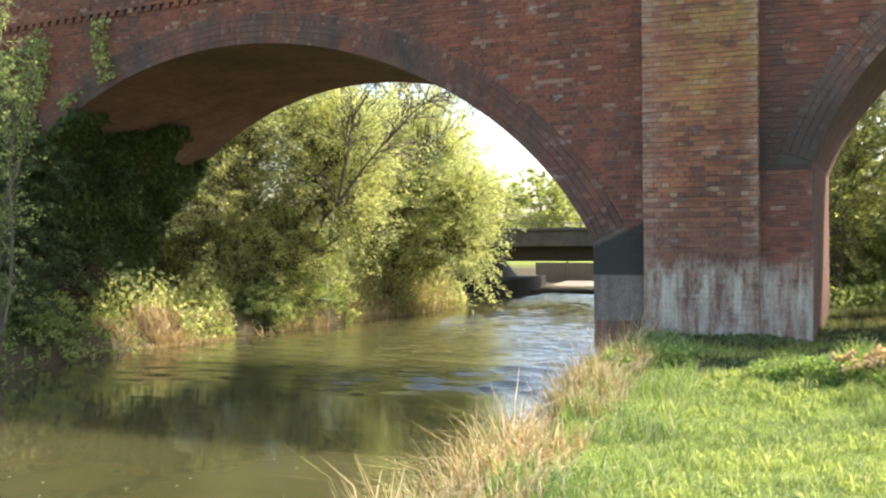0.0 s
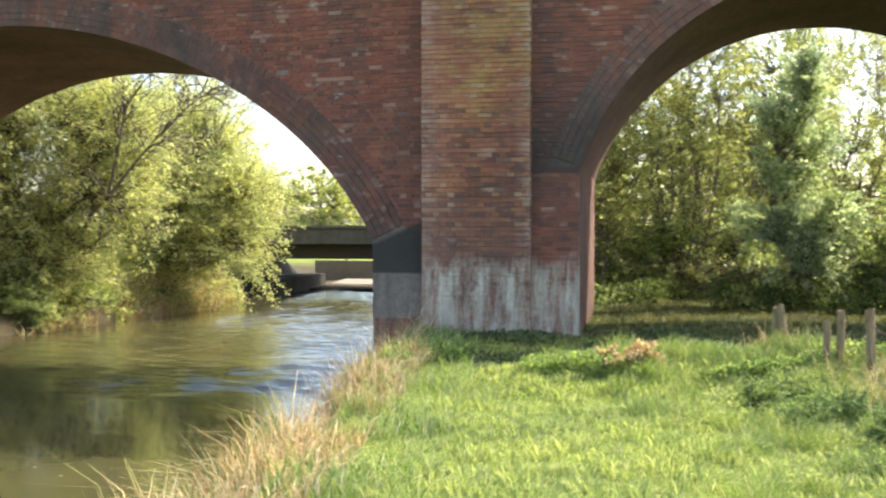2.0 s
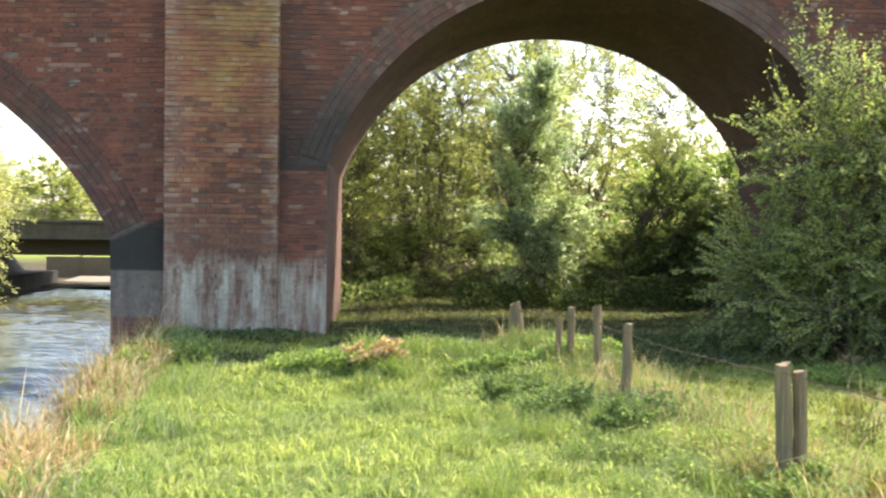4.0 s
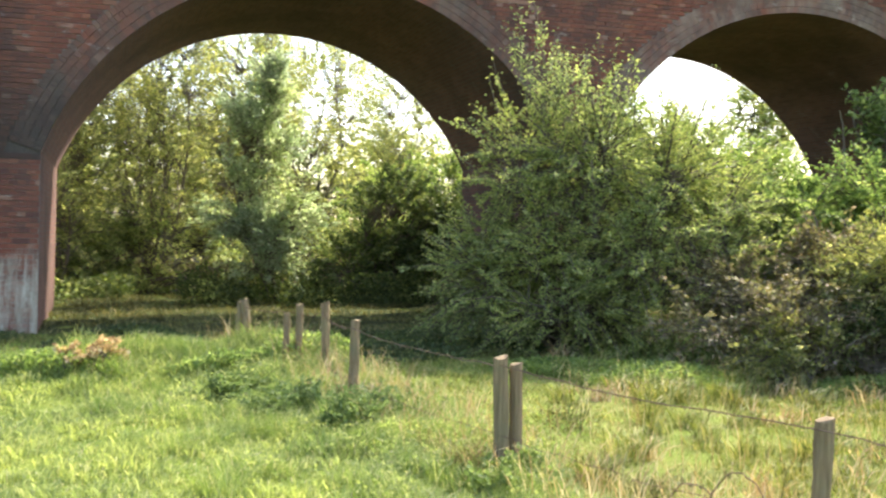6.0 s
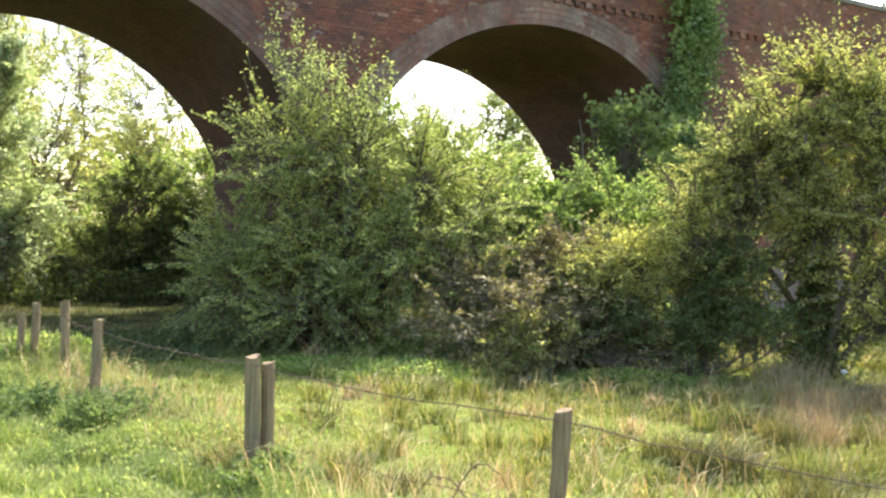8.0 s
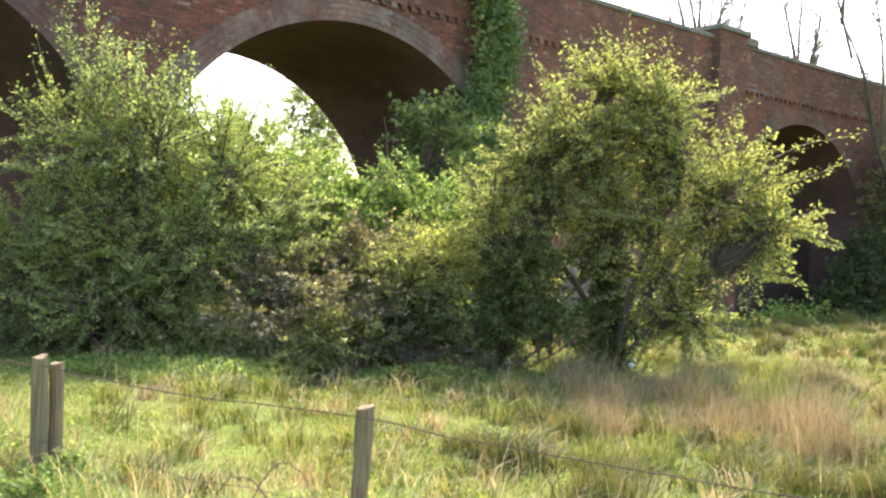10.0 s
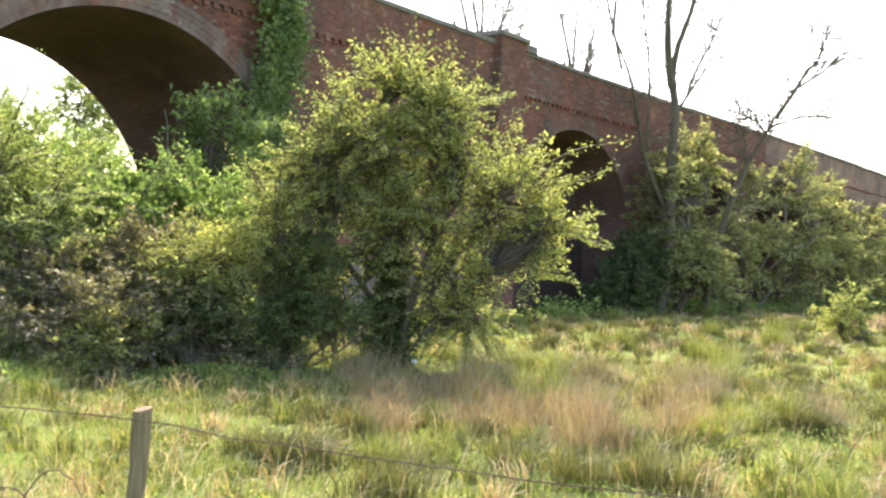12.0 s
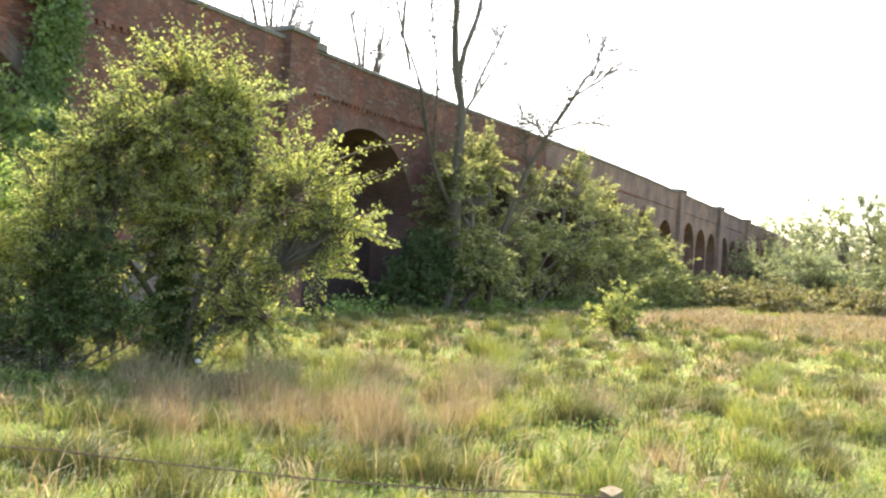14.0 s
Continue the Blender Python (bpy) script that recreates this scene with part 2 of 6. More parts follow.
def water_material():
    n = Nodes("river_water")
    pos = n.coords()
    fine = n.noise(n.scaled(pos, (1.0, 2.0, 1.0)), 5.0, 3, 0.5)
    silt = n.noise(pos, 0.5, 4)
    col = n.ramp(silt, [(0.3, (0.050, 0.048, 0.020)), (0.7, (0.076, 0.069, 0.029))])
    # broken water under the viaduct and below it
    at = n.node("SeparateXYZ")
    n.link(pos, at.inputs[0])
    quick = n.math("MULTIPLY", n.step(n.math("ADD", at.outputs["Y"], n.math("MULTIPLY", silt, 2.0)), 16.2, 17.4), n.step(at.outputs["X"], -15.5, -10.5))
    rip = n.noise(n.scaled(pos, (1.0, 2.4, 1.0)), 5.0, 3, 0.55)
    height = n.math("ADD", n.math("MULTIPLY", rip, n.math("ADD", n.math("MULTIPLY", quick, 0.42), 0.012)), n.math("MULTIPLY", fine, 0.02))
    b = n.surface(col, 0.04, n.bump(height, 0.8, 0.035), spec=0.5)
    b.inputs["IOR"].default_value = 1.40
    # silt in the water scatters the light far under the surface
    b.subsurface_method = "BURLEY"
    b.inputs["Subsurface Weight"].default_value = 1.0
    b.inputs["Subsurface Radius"].default_value = (1.0, 0.9, 0.6)
    b.inputs["Subsurface Scale"].default_value = 1.6
    return n.mat


def wood_material(name, dark, light):
    n = Nodes(name)
    pos = n.coords()
    f = n.noise(n.scaled(pos, (1, 1, 0.06)), 60, 5)
    g = n.noise(pos, 5, 4)
    col = n.mix(n.math("MULTIPLY", n.step(g, 0.45, 0.7), 0.6), n.ramp(f, [(0.3, dark), (0.7, light)]), (0.16, 0.16, 0.09))
    n.surface(col, 0.9, n.bump(f, 0.7, 0.006))
    return n.mat


def metal_material(name, col, rust):
    n = Nodes(name)
    f = n.noise(n.coords(), 18, 4)
    n.surface(n.mix(n.step(f, 0.4, 0.7), col, rust), 0.6, metal=0.5)
    return n.mat


BRICK = brick_material("weathered_brick", "island")
# bricks right of the third arch, greyed to carry haze in their colour
BRICK_GREY = brick_material("greyer_brick", "island", 0.0, 0.45)
BRICK_ONE = brick_material("pilaster_brick_single", "object", 1.0)
BRICK_PIL = brick_material("pilaster_brick", "island", 1.0)
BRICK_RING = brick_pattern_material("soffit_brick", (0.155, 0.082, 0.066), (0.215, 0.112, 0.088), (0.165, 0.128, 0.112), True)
# far bricks paler and greyer, with haze put into the colour
BRICK_FAR = brick_pattern_material("far_brick", (0.225, 0.130, 0.095), (0.31, 0.18, 0.13), (0.28, 0.21, 0.165), False)
INFILL_BRICK = brick_pattern_material("dark_infill_brick", (0.085, 0.050, 0.040), (0.14, 0.082, 0.062), (0.12, 0.095, 0.08), False)
MORTAR = mortar_material()
RING = brick_material("arch_ring_brick", "island", 0.0, 0.85)
RING_PALE = brick_material("pale_ring_brick", "island", 0.0, 0.85, 1.6)
RING_DARK = brick_material("sooty_ring_brick", "island", 0.0, 0.92, 0.62)
COPING = stone_material("coping_stone", (0.11, 0.10, 0.085), (0.24, 0.215, 0.18))
CONCRETE = stone_material("bridge_concrete", (0.15, 0.145, 0.125), (0.27, 0.26, 0.225), 3)
PALE_WALL = stone_material("pale_wall", (0.18, 0.155, 0.11), (0.27, 0.235, 0.175), 3)
DECK = stone_material("deck_concrete", (0.095, 0.082, 0.062), (0.17, 0.15, 0.115), 3)
# near-black abutment concrete; shade under the bridge is put into its colour
SHADED_CONCRETE = stone_material("shaded_concrete", (0.018, 0.017, 0.015), (0.045, 0.042, 0.036), 3)
SCRAP = stone_material("white_paper", (0.62, 0.60, 0.56), (0.80, 0.79, 0.76), 25)
STEEL = metal_material("dark_steel", (0.05, 0.05, 0.045), (0.09, 0.06, 0.045))
WIRE = stone_material("rusty_wire", (0.10, 0.06, 0.04), (0.20, 0.14, 0.10), 30)
GROUND, WATER = ground_material(), water_material()
POST = wood_material("post_wood", (0.125, 0.088, 0.050), (0.30, 0.222, 0.132))
BARK = bark_material("bark", (0.06, 0.05, 0.035), (0.17, 0.14, 0.10))
BARK_PALE = bark_material("pale_bark", (0.10, 0.085, 0.06), (0.23, 0.195, 0.15))
WILLOW = leaf_material("willow_leaf", [(0, (0.335, 0.370, 0.180)), (0.5, (0.510, 0.525, 0.272)), (1, (0.680, 0.640, 0.400))], 0.60)
HAWTHORN = leaf_material("hawthorn_leaf", [(0, (0.185, 0.235, 0.108)), (0.5, (0.320, 0.375, 0.162)), (0.9, (0.470, 0.500, 0.230)), (1, (0.580, 0.545, 0.335))], 0.57)
GOLDEN = leaf_material("golden_leaf", [(0, (0.160, 0.190, 0.078)), (0.5, (0.325, 0.340, 0.140)), (1, (0.530, 0.500, 0.250))], 0.58)
POPLAR = leaf_material("poplar_leaf", [(0, (0.290, 0.360, 0.230)), (0.5, (0.450, 0.520, 0.350)), (1, (0.700, 0.710, 0.620))], 0.52, 0.5, (1.1, 1.2, 0.75))
ELDER = leaf_material("elder_leaf", [(0, (0.120, 0.185, 0.070)), (0.6, (0.260, 0.350, 0.125)), (1, (0.440, 0.500, 0.210))], 0.58)
BRAMBLE = leaf_material("bramble_leaf", [(0, (0.125, 0.097, 0.068)), (0.4, (0.213, 0.182, 0.098)), (0.75, (0.299, 0.290, 0.136)), (1, (0.450, 0.338, 0.291))], 0.35)
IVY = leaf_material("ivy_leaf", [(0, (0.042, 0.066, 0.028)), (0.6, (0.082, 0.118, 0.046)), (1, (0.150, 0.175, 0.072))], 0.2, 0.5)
# far trees: distance haze is put into this pale greyish leaf
FAR_LEAF = leaf_material("far_hedge_leaf", [(0, (0.16, 0.175, 0.11)), (0.5, (0.275, 0.29, 0.19)), (1, (0.41, 0.405, 0.28))], 0.5, 0.7, (1.1, 1.15, 0.75))
NETTLE = leaf_material("nettle_leaf", [(0, (0.110, 0.165, 0.066)), (0.6, (0.195, 0.265, 0.110)), (1, (0.31, 0.37, 0.17))], 0.45, 0.6)
# dark leaves: shade painted into bush and herb colour; also trunk ivy
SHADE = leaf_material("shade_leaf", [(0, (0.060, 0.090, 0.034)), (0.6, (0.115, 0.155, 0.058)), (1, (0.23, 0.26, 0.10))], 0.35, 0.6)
# bushes along the viaduct, lightened so that the colour carries the haze
HEDGE = leaf_material("hedge_leaf", [(0, (0.19, 0.20, 0.105)), (0.5, (0.325, 0.33, 0.170)), (1, (0.48, 0.45, 0.27))], 0.56, 0.7, (1.14, 1.15, 0.72))
WOOD_LEAF = leaf_material("woodland_leaf", [(0, (0.210, 0.240, 0.110)), (0.5, (0.380, 0.400, 0.190)), (1, (0.600, 0.560, 0.310))], 0.62)
GRASS = leaf_material("grass_blade", [(0, (0.122, 0.184, 0.065)), (0.5, (0.232, 0.311, 0.115)), (0.85, (0.366, 0.408, 0.190)), (1, (0.560, 0.490, 0.38))], 0.4, 0.6, (1.2, 1.3, 0.6))
ROUGH_GRASS = leaf_material("rough_grass_blade", [(0, (0.095, 0.128, 0.040)), (0.45, (0.200, 0.245, 0.080)), (0.85, (0.345, 0.365, 0.150)), (1, (0.50, 0.435, 0.27))], 0.38, 0.6, (1.27, 1.16, 0.60))
RUSH = leaf_material("dark_rush_blade", [(0, (0.075, 0.085, 0.036)), (0.6, (0.165, 0.175, 0.072)), (1, (0.30, 0.27, 0.14))], 0.3, 0.65, (1.2, 1.1, 0.6))
STRAW = leaf_material("dry_reed_blade", [(0, (0.26, 0.17, 0.09)), (0.35, (0.46, 0.33, 0.19)), (0.7, (0.60, 0.47, 0.31)), (0.88, (0.70, 0.60, 0.44)), (1, (0.25, 0.31, 0.10))], 0.35, 0.6, (1.1, 1.05, 0.8))
SEDGE = leaf_material("brown_sedge_blade", [(0, (0.20, 0.145, 0.085)), (0.5, (0.37, 0.275, 0.175)), (0.8, (0.50, 0.40, 0.27)), (1, (0.26, 0.28, 0.11))], 0.32, 0.65, (1.1, 1.0, 0.75))

# ------------------------------------------------------------------ mesh helpers
rng = np.random.default_rng(7)


def mesh(name, verts, faces, material, smooth=False):
    """A mesh from numpy arrays: verts (n, 3), faces (m, 3 or 4)."""
    verts, faces = np.asarray(verts, np.float32), np.asarray(faces, np.int32)
    me = bpy.data.meshes.new(name)
    m, k = faces.shape
    me.vertices.add(len(verts))
    me.vertices.foreach_set("co", verts.ravel())
    me.loops.add(m * k)
    me.loops.foreach_set("vertex_index", faces.ravel())
    me.polygons.add(m)
    me.polygons.foreach_set("loop_start", np.arange(0, m * k, k, dtype=np.int32))
    me.polygons.foreach_set("use_smooth", np.full(m, smooth, dtype=bool))
    me.update(calc_edges=True)
    me.materials.append(material)
    return me


def piece(name, me, parent=None, label=""):
    ob = new(name, me)
    ob.parent = parent
    if label:
        ob["label"] = label
    return ob


def part(name, bm, material, parent, label="", smooth=False):
    me = bpy.data.meshes.new(name)
    bm.normal_update()
    bm.to_mesh(me)
    bm.free()
    me.materials.append(material)
    if smooth:
        me.polygons.foreach_set("use_smooth", np.full(len(me.polygons), True))
    return piece(name, me, parent, label)


def thing(name, label, category, loc=(0, 0, 0), group="", kind=""):
    ob = new(name)
    ob.location = loc
    ob.empty_display_size = 0.1
    return tagged(ob, label, category, group, kind)


def box(bm, x0, x1, y0, y1, z0, z1, bevel=0.0):
    made = bmesh.ops.create_cube(bm, size=1.0, matrix=Matrix.Translation(((x0 + x1) / 2, (y0 + y1) / 2, (z0 + z1) / 2)) @ Matrix.Diagonal((x1 - x0, y1 - y0, z1 - z0, 1)))
    if bevel:
        edges = list({e for v in made["verts"] for e in v.link_edges})
        bmesh.ops.bevel(bm, geom=edges, offset=bevel, segments=1, affect="EDGES")


def bar(bm, xs, y0, y1, z0, z1):
    """A long bar along x with cross cuts at xs, so that it can be bent."""
    rings = [[bm.verts.new((float(x), y, z)) for y, z in ((y0, z0), (y1, z0), (y1, z1), (y0, z1))] for x in xs]
    for a, b in zip(rings, rings[1:]):
        for i in range(4):
            bm.faces.new((a[i], b[i], b[(i + 1) % 4], a[(i + 1) % 4]))
    bm.faces.new(rings[0])
    bm.faces.new(rings[-1][::-1])


def tubes(lines, sides=5):
    """Tapered tubes along polylines [(points (n, 3), radii (n)), ...]: verts, quads."""
    vs, fs, base = [], [], 0
    ang = np.arange(sides) * 2 * math.pi / sides
    for pts, rad in lines:
        pts, rad = np.asarray(pts, float), np.asarray(rad, float)
        d = np.gradient(pts, axis=0)
        d /= np.linalg.norm(d, axis=1)[:, None] + 1e-9
        ref = np.where(np.abs(d[:, 2:3]) > 0.9, [[1.0, 0, 0]], [[0, 0, 1.0]])
        u = np.cross(d, ref)
        u /= np.linalg.norm(u, axis=1)[:, None] + 1e-9
        w = np.cross(d, u)
        ring = pts[:, None] + rad[:, None, None] * (np.cos(ang)[None, :, None] * u[:, None] + np.sin(ang)[None, :, None] * w[:, None])
        n = len(pts)
        vs.append(ring.reshape(-1, 3))
        i = np.arange(n - 1)[:, None] * sides
        j = np.arange(sides)[None, :]
        k = (j + 1) % sides
        fs.append(base + np.stack([i + j, i + k, i + sides + k, i + sides + j], -1).reshape(-1, 4))
        base += n * sides
    return np.concatenate(vs), np.concatenate(fs)


def bend(a, b, sag=0.0, wander=0.1, n=7):
    """A crooked line from a to b."""
    a, b = np.asarray(a, float), np.asarray(b, float)
    t = np.linspace(0, 1, n)[:, None]
    length = np.linalg.norm(b - a)
    p = a + (b - a) * t
    for k in (1, 2, 3):
        p = p + rng.normal(0, wander * length / (3.2 * k), (1, 3)) * np.sin(k * math.pi * t)
    p[:, 2] += sag * length * (t * (1 - t))[:, 0] * 4
    return p


def unit(v):
    return v / (np.linalg.norm(v, axis=-1, keepdims=True) + 1e-9)


def leaf_quads(base, axis, length, width, flat=0.3):
    """Leaves: a folded lozenge each, from base along axis."""
    n = len(base)
    axis = unit(axis)
    up = np.zeros((n, 3))
    up[:, 2] = 1
    side = unit(np.cross(axis, up * flat + unit(rng.normal(size=(n, 3))) * (1 - flat)))
    nor = np.cross(side, axis)
    L, W = np.broadcast_to(length, n)[:, None], np.broadcast_to(width, n)[:, None]
    mid = base + axis * L * 0.45 - nor * L * 0.08
    v = np.stack([base, mid + side * W / 2, base + axis * L, mid - side * W / 2], 1)
    v[:, 1] += nor * W * 0.18
    v[:, 3] += nor * W * 0.18
    f = np.arange(4 * n).reshape(n, 4)
    return v.reshape(-1, 3), f


def crown(lobes, count, per_spray, spray, leaf, rise=0.3, shell=0.45, gap=0.36, gap_size=0.9, slim=0.5, floor=-9.0, droop=0.25, flat=0.45, ply=0.22, broad=0.30):
    """Leaves on sprays (side branches) in lobes [(cx, cy, cz, rx, ry, rz), ...]: verts, quads, the sprays' roots and tips."""
    lobes = np.asarray(lobes, float)
    weight = (lobes[:, 3] * lobes[:, 4] * lobes[:, 5]) ** 0.67
    roots, dirs = [], []
    need = count
    while need > 0:
        m = int(need * 2.2) + 50
        k = rng.choice(len(lobes), m, p=weight / weight.sum())
        d = unit(rng.normal(size=(m, 3)))
        r = rng.uniform(shell ** 2, 1.0, m) ** 0.5
        p = lobes[k, :3] + d * (lobes[k, 3:] - spray * 0.45).clip(0.05) * r[:, None]
        lump = np.array([noise.noise(Vector(q) / gap_size) for q in p])
        ok = (lump > (gap - 0.5) * 1.1) & (p[:, 2] > floor)
        p, d = p[ok][:need], d[ok][:need]
        roots.append(p)
        dirs.append(d)
        need -= len(p)
    roots, d = np.concatenate(roots), np.concatenate(dirs)
    d = unit(d + rng.normal(0, 0.4, d.shape) + np.array([0, 0, rise]))
    n = len(roots)
    ln = spray * rng.uniform(0.45, 1.5, n)
    t = rng.uniform(0.0, 1, (n, per_spray)) ** 0.8
    side = unit(np.cross(d, np.array([0, 0, 1.0])) + rng.normal(0, 0.15, d.shape))
    lift = np.cross(side, d)
    wide = (broad * ln)[:, None] * (1.1 - 0.8 * t)
    base = roots[:, None] + d[:, None] * (t * ln[:, None])[..., None]
    base += side[:, None] * (rng.normal(0, 0.6, t.shape) * wide)[..., None] + lift[:, None] * (rng.normal(0, ply, t.shape) * wide)[..., None]
    base[..., 2] -= droop * t ** 2 * ln[:, None]
    ax = d[:, None] * 0.7 + unit(rng.normal(size=(n, per_spray, 3))) * 0.9 + np.array([0, 0, -0.1])
    L = leaf * rng.uniform(0.6, 1.3, n * per_spray)
    v, f = leaf_quads(base.reshape(-1, 3), ax.reshape(-1, 3), L, L * slim, flat)
    tip = roots + d * ln[:, None]
    tip[:, 2] -= droop * ln
    return v, f, roots, tip


def plant(name, label, category, base, lobes, leaf_mat, bark, stems=3, stem_r=0.08, sprays=300, per_spray=70, spray=0.8, leaf=0.08,
          rise=0.3, shell=0.3, gap=0.40, gap_size=1.1, slim=0.55, shoots=(), group="", floor=-9.0, droop=0.25, tops=0, flat=0.45, ply=0.22, broad=0.30):
    """A tree or bush: stems from the base into its lobes, side branches and leaves; tops: how many long shoots stand out of it."""
    top = thing(name, label, category, base, group)
    b = np.array(base)
    rel = np.array([[l[0] - b[0], l[1] - b[1], l[2] - b[2], l[3], l[4], l[5]] for l in lobes])
    v, f, roots, tips = crown(rel, sprays, per_spray, spray, leaf, rise, shell, gap, gap_size, slim, floor - b[2], droop, flat, ply, broad)
    lines = []
    for i in range(stems):
        l = rel[i % len(rel)]
        end = l[:3] + unit(rng.normal(size=3)) * l[3:] * 0.45
        start = np.array([rng.normal(0, stem_r * 1.5), rng.normal(0, stem_r * 1.5), -0.15])
        lines.append((bend(start, end, 0.05, 0.16, 10), np.linspace(stem_r, stem_r * 0.3, 10)))
    for line in lines:
        tv, tf = tubes([line], 7)
        piece("stem" if stems > 2 else "trunk", mesh("stem", tv, tf, bark, True), top)
    limbs = []
    joints = np.concatenate([p[2:] for p, _ in lines])
    for i in range(len(roots)):
        j = joints[np.argmin(np.linalg.norm(joints - roots[i] + np.array([0, 0, 0.4]), axis=1))]
        p = np.vstack([bend(j, roots[i], 0.05, 0.25, 5), (roots[i] + tips[i]) / 2 + (0, 0, 0.1 * spray), tips[i]])
        limbs.append((p, np.array([0.24, 0.2, 0.17, 0.14, 0.11, 0.07, 0.03]) * stem_r + 0.003))
    lv, lf = tubes(limbs, 3)
    tagged(piece("branching", mesh("branching", lv, lf, bark), top), kind="stuff")
    high = np.argsort(-(tips[:, 2] + rng.normal(0, 0.25, len(tips))))[:tops]
    extra = [(roots[i], tips[i] + np.array([rng.normal(0, 0.15), rng.normal(0, 0.15), rng.uniform(0.15, 0.6)]) * spray, int(per_spray * 0.6)) for i in high]
    for a, e, count in [(np.array(a) - b, np.array(e) - b, c) for a, e, c in shoots] + extra:
        line = bend(a, e, 0.0, 0.08, 8)
        sv, sf = tubes([(line, np.linspace(0.014, 0.004, 8))], 3)
        t = rng.uniform(0.1, 1, count)
        pos = np.stack([np.interp(t * 7, np.arange(8), line[:, k]) for k in range(3)], 1) + rng.normal(0, 0.045, (count, 3))
        L = leaf * rng.uniform(0.6, 1.1, count)
        qv, qf = leaf_quads(pos, unit(rng.normal(size=(count, 3))) + (e - a) * 0.4, L, L * slim)
        v, f = np.vstack([v, qv]), np.vstack([f, qf + len(v)])
        piece("shoot", mesh("shoot", sv, sf, bark), top)
    piece("crown", mesh("crown", v, f, leaf_mat), top)
    return top


def blades(pos, height, width, lean=0.35, parts=1):
    """Grass blades: a bent narrow triangle pair each, standing at pos."""
    n = len(pos)
    a = rng.uniform(0, 2 * math.pi, n)
    out = np.stack([np.cos(a), np.sin(a), np.zeros(n)], 1)
    sd = np.stack([-np.sin(a + 0.8), np.cos(a + 0.8), np.zeros(n)], 1)
    H = np.broadcast_to(height, n)[:, None] * rng.uniform(0.55, 1.25, (n, 1))
    W = np.broadcast_to(width, n)[:, None]
    le = lean * rng.uniform(0.2, 1.6, (n, 1))
    z = np.array([0, 0, 1.0])
    mid = pos + z * H * 0.6 + out * H * le * 0.4
    tip = pos + z * H * (1 - le * 0.25) + out * H * le
    v = np.stack([pos - sd * W * 0.5, pos + sd * W * 0.5, mid + sd * W * 0.4, tip, mid - sd * W * 0.4], 1)
    i = np.arange(n)[:, None] * 5
    return v.reshape(-1, 3), np.concatenate([i + np.array([[0, 1, 2]]), i + np.array([[0, 2, 4]]), i + np.array([[4, 2, 3]])])


# ------------------------------------------------------------------ ground and river
LEVEL = -1.1
RIGHT_Y = [-400, -40, 0, 6, 12, 16, 21, 26, 40, 44.5, 47, 60, 120, 400]
RIGHT_X = [6, 0.0, -2.7, -3.15, -3.8, -4.35, -4.5, -5.0, -8.6, -11.5, -17.5, -24, -42, -110]
LEFT_Y = [-400, -40, 0, 10, 16, 21, 27, 36, 45, 60, 120, 400]
LEFT_X = [-30, -26, -22, -19.0, -16.2, -16.4, -15.4, -14.4, -19, -31, -50, -120]


def inside(x, y):
    """Metres into the river from its nearer bank; below zero on land."""
    return np.minimum(np.interp(y, RIGHT_Y, RIGHT_X) - x, x - np.interp(y, LEFT_Y, LEFT_X))


def smooth(t):
    t = np.clip(t, 0, 1)
    return t * t * (3 - 2 * t)


def ground_z(x, y):
    d = inside(x, y)
    bump = 0.05 * np.sin(x * 0.9 + 1.3 * np.sin(y * 0.5)) * np.cos(y * 0.7) + 0.02 * np.sin(2.7 * x + y) * np.sin(1.9 * y)
    low = smooth((y - 42.5) / 2) * smooth((-8.5 - x) / 2) * smooth((75 - y) / 15)
    cut = smooth((y - 18.0) / 2) * smooth((28.0 - y) / 3) * smooth((-14.0 - x) / 1.0)
    bank = -1.25 + 1.25 * smooth(-d / 0.9) * (1 - 0.82 * low) * (1 - 0.45 * cut)
    bump = bump + 0.33 * np.exp(-((x - 0.75) / 1.7) ** 4 - ((y - 11.3) / 0.8) ** 2) + 0.10 * np.exp(-((x - 2.2) / 0.8) ** 2 - ((y - 9.6) / 2.0) ** 2)
    far = np.clip((np.hypot(x, y) - 140) / 400, 0, 1)
    return np.where(d > 0, -1.25 - 0.8 * smooth(d / 1.5), bank + bump * smooth(-d / 1.5)) + far * 6.0


def spread(lo, hi, step, far, n):
    core = np.arange(lo, hi + step / 2, step)
    g = np.geomspace(step * 1.5, far, n)
    return np.concatenate([lo - g[::-1], core, hi + g])


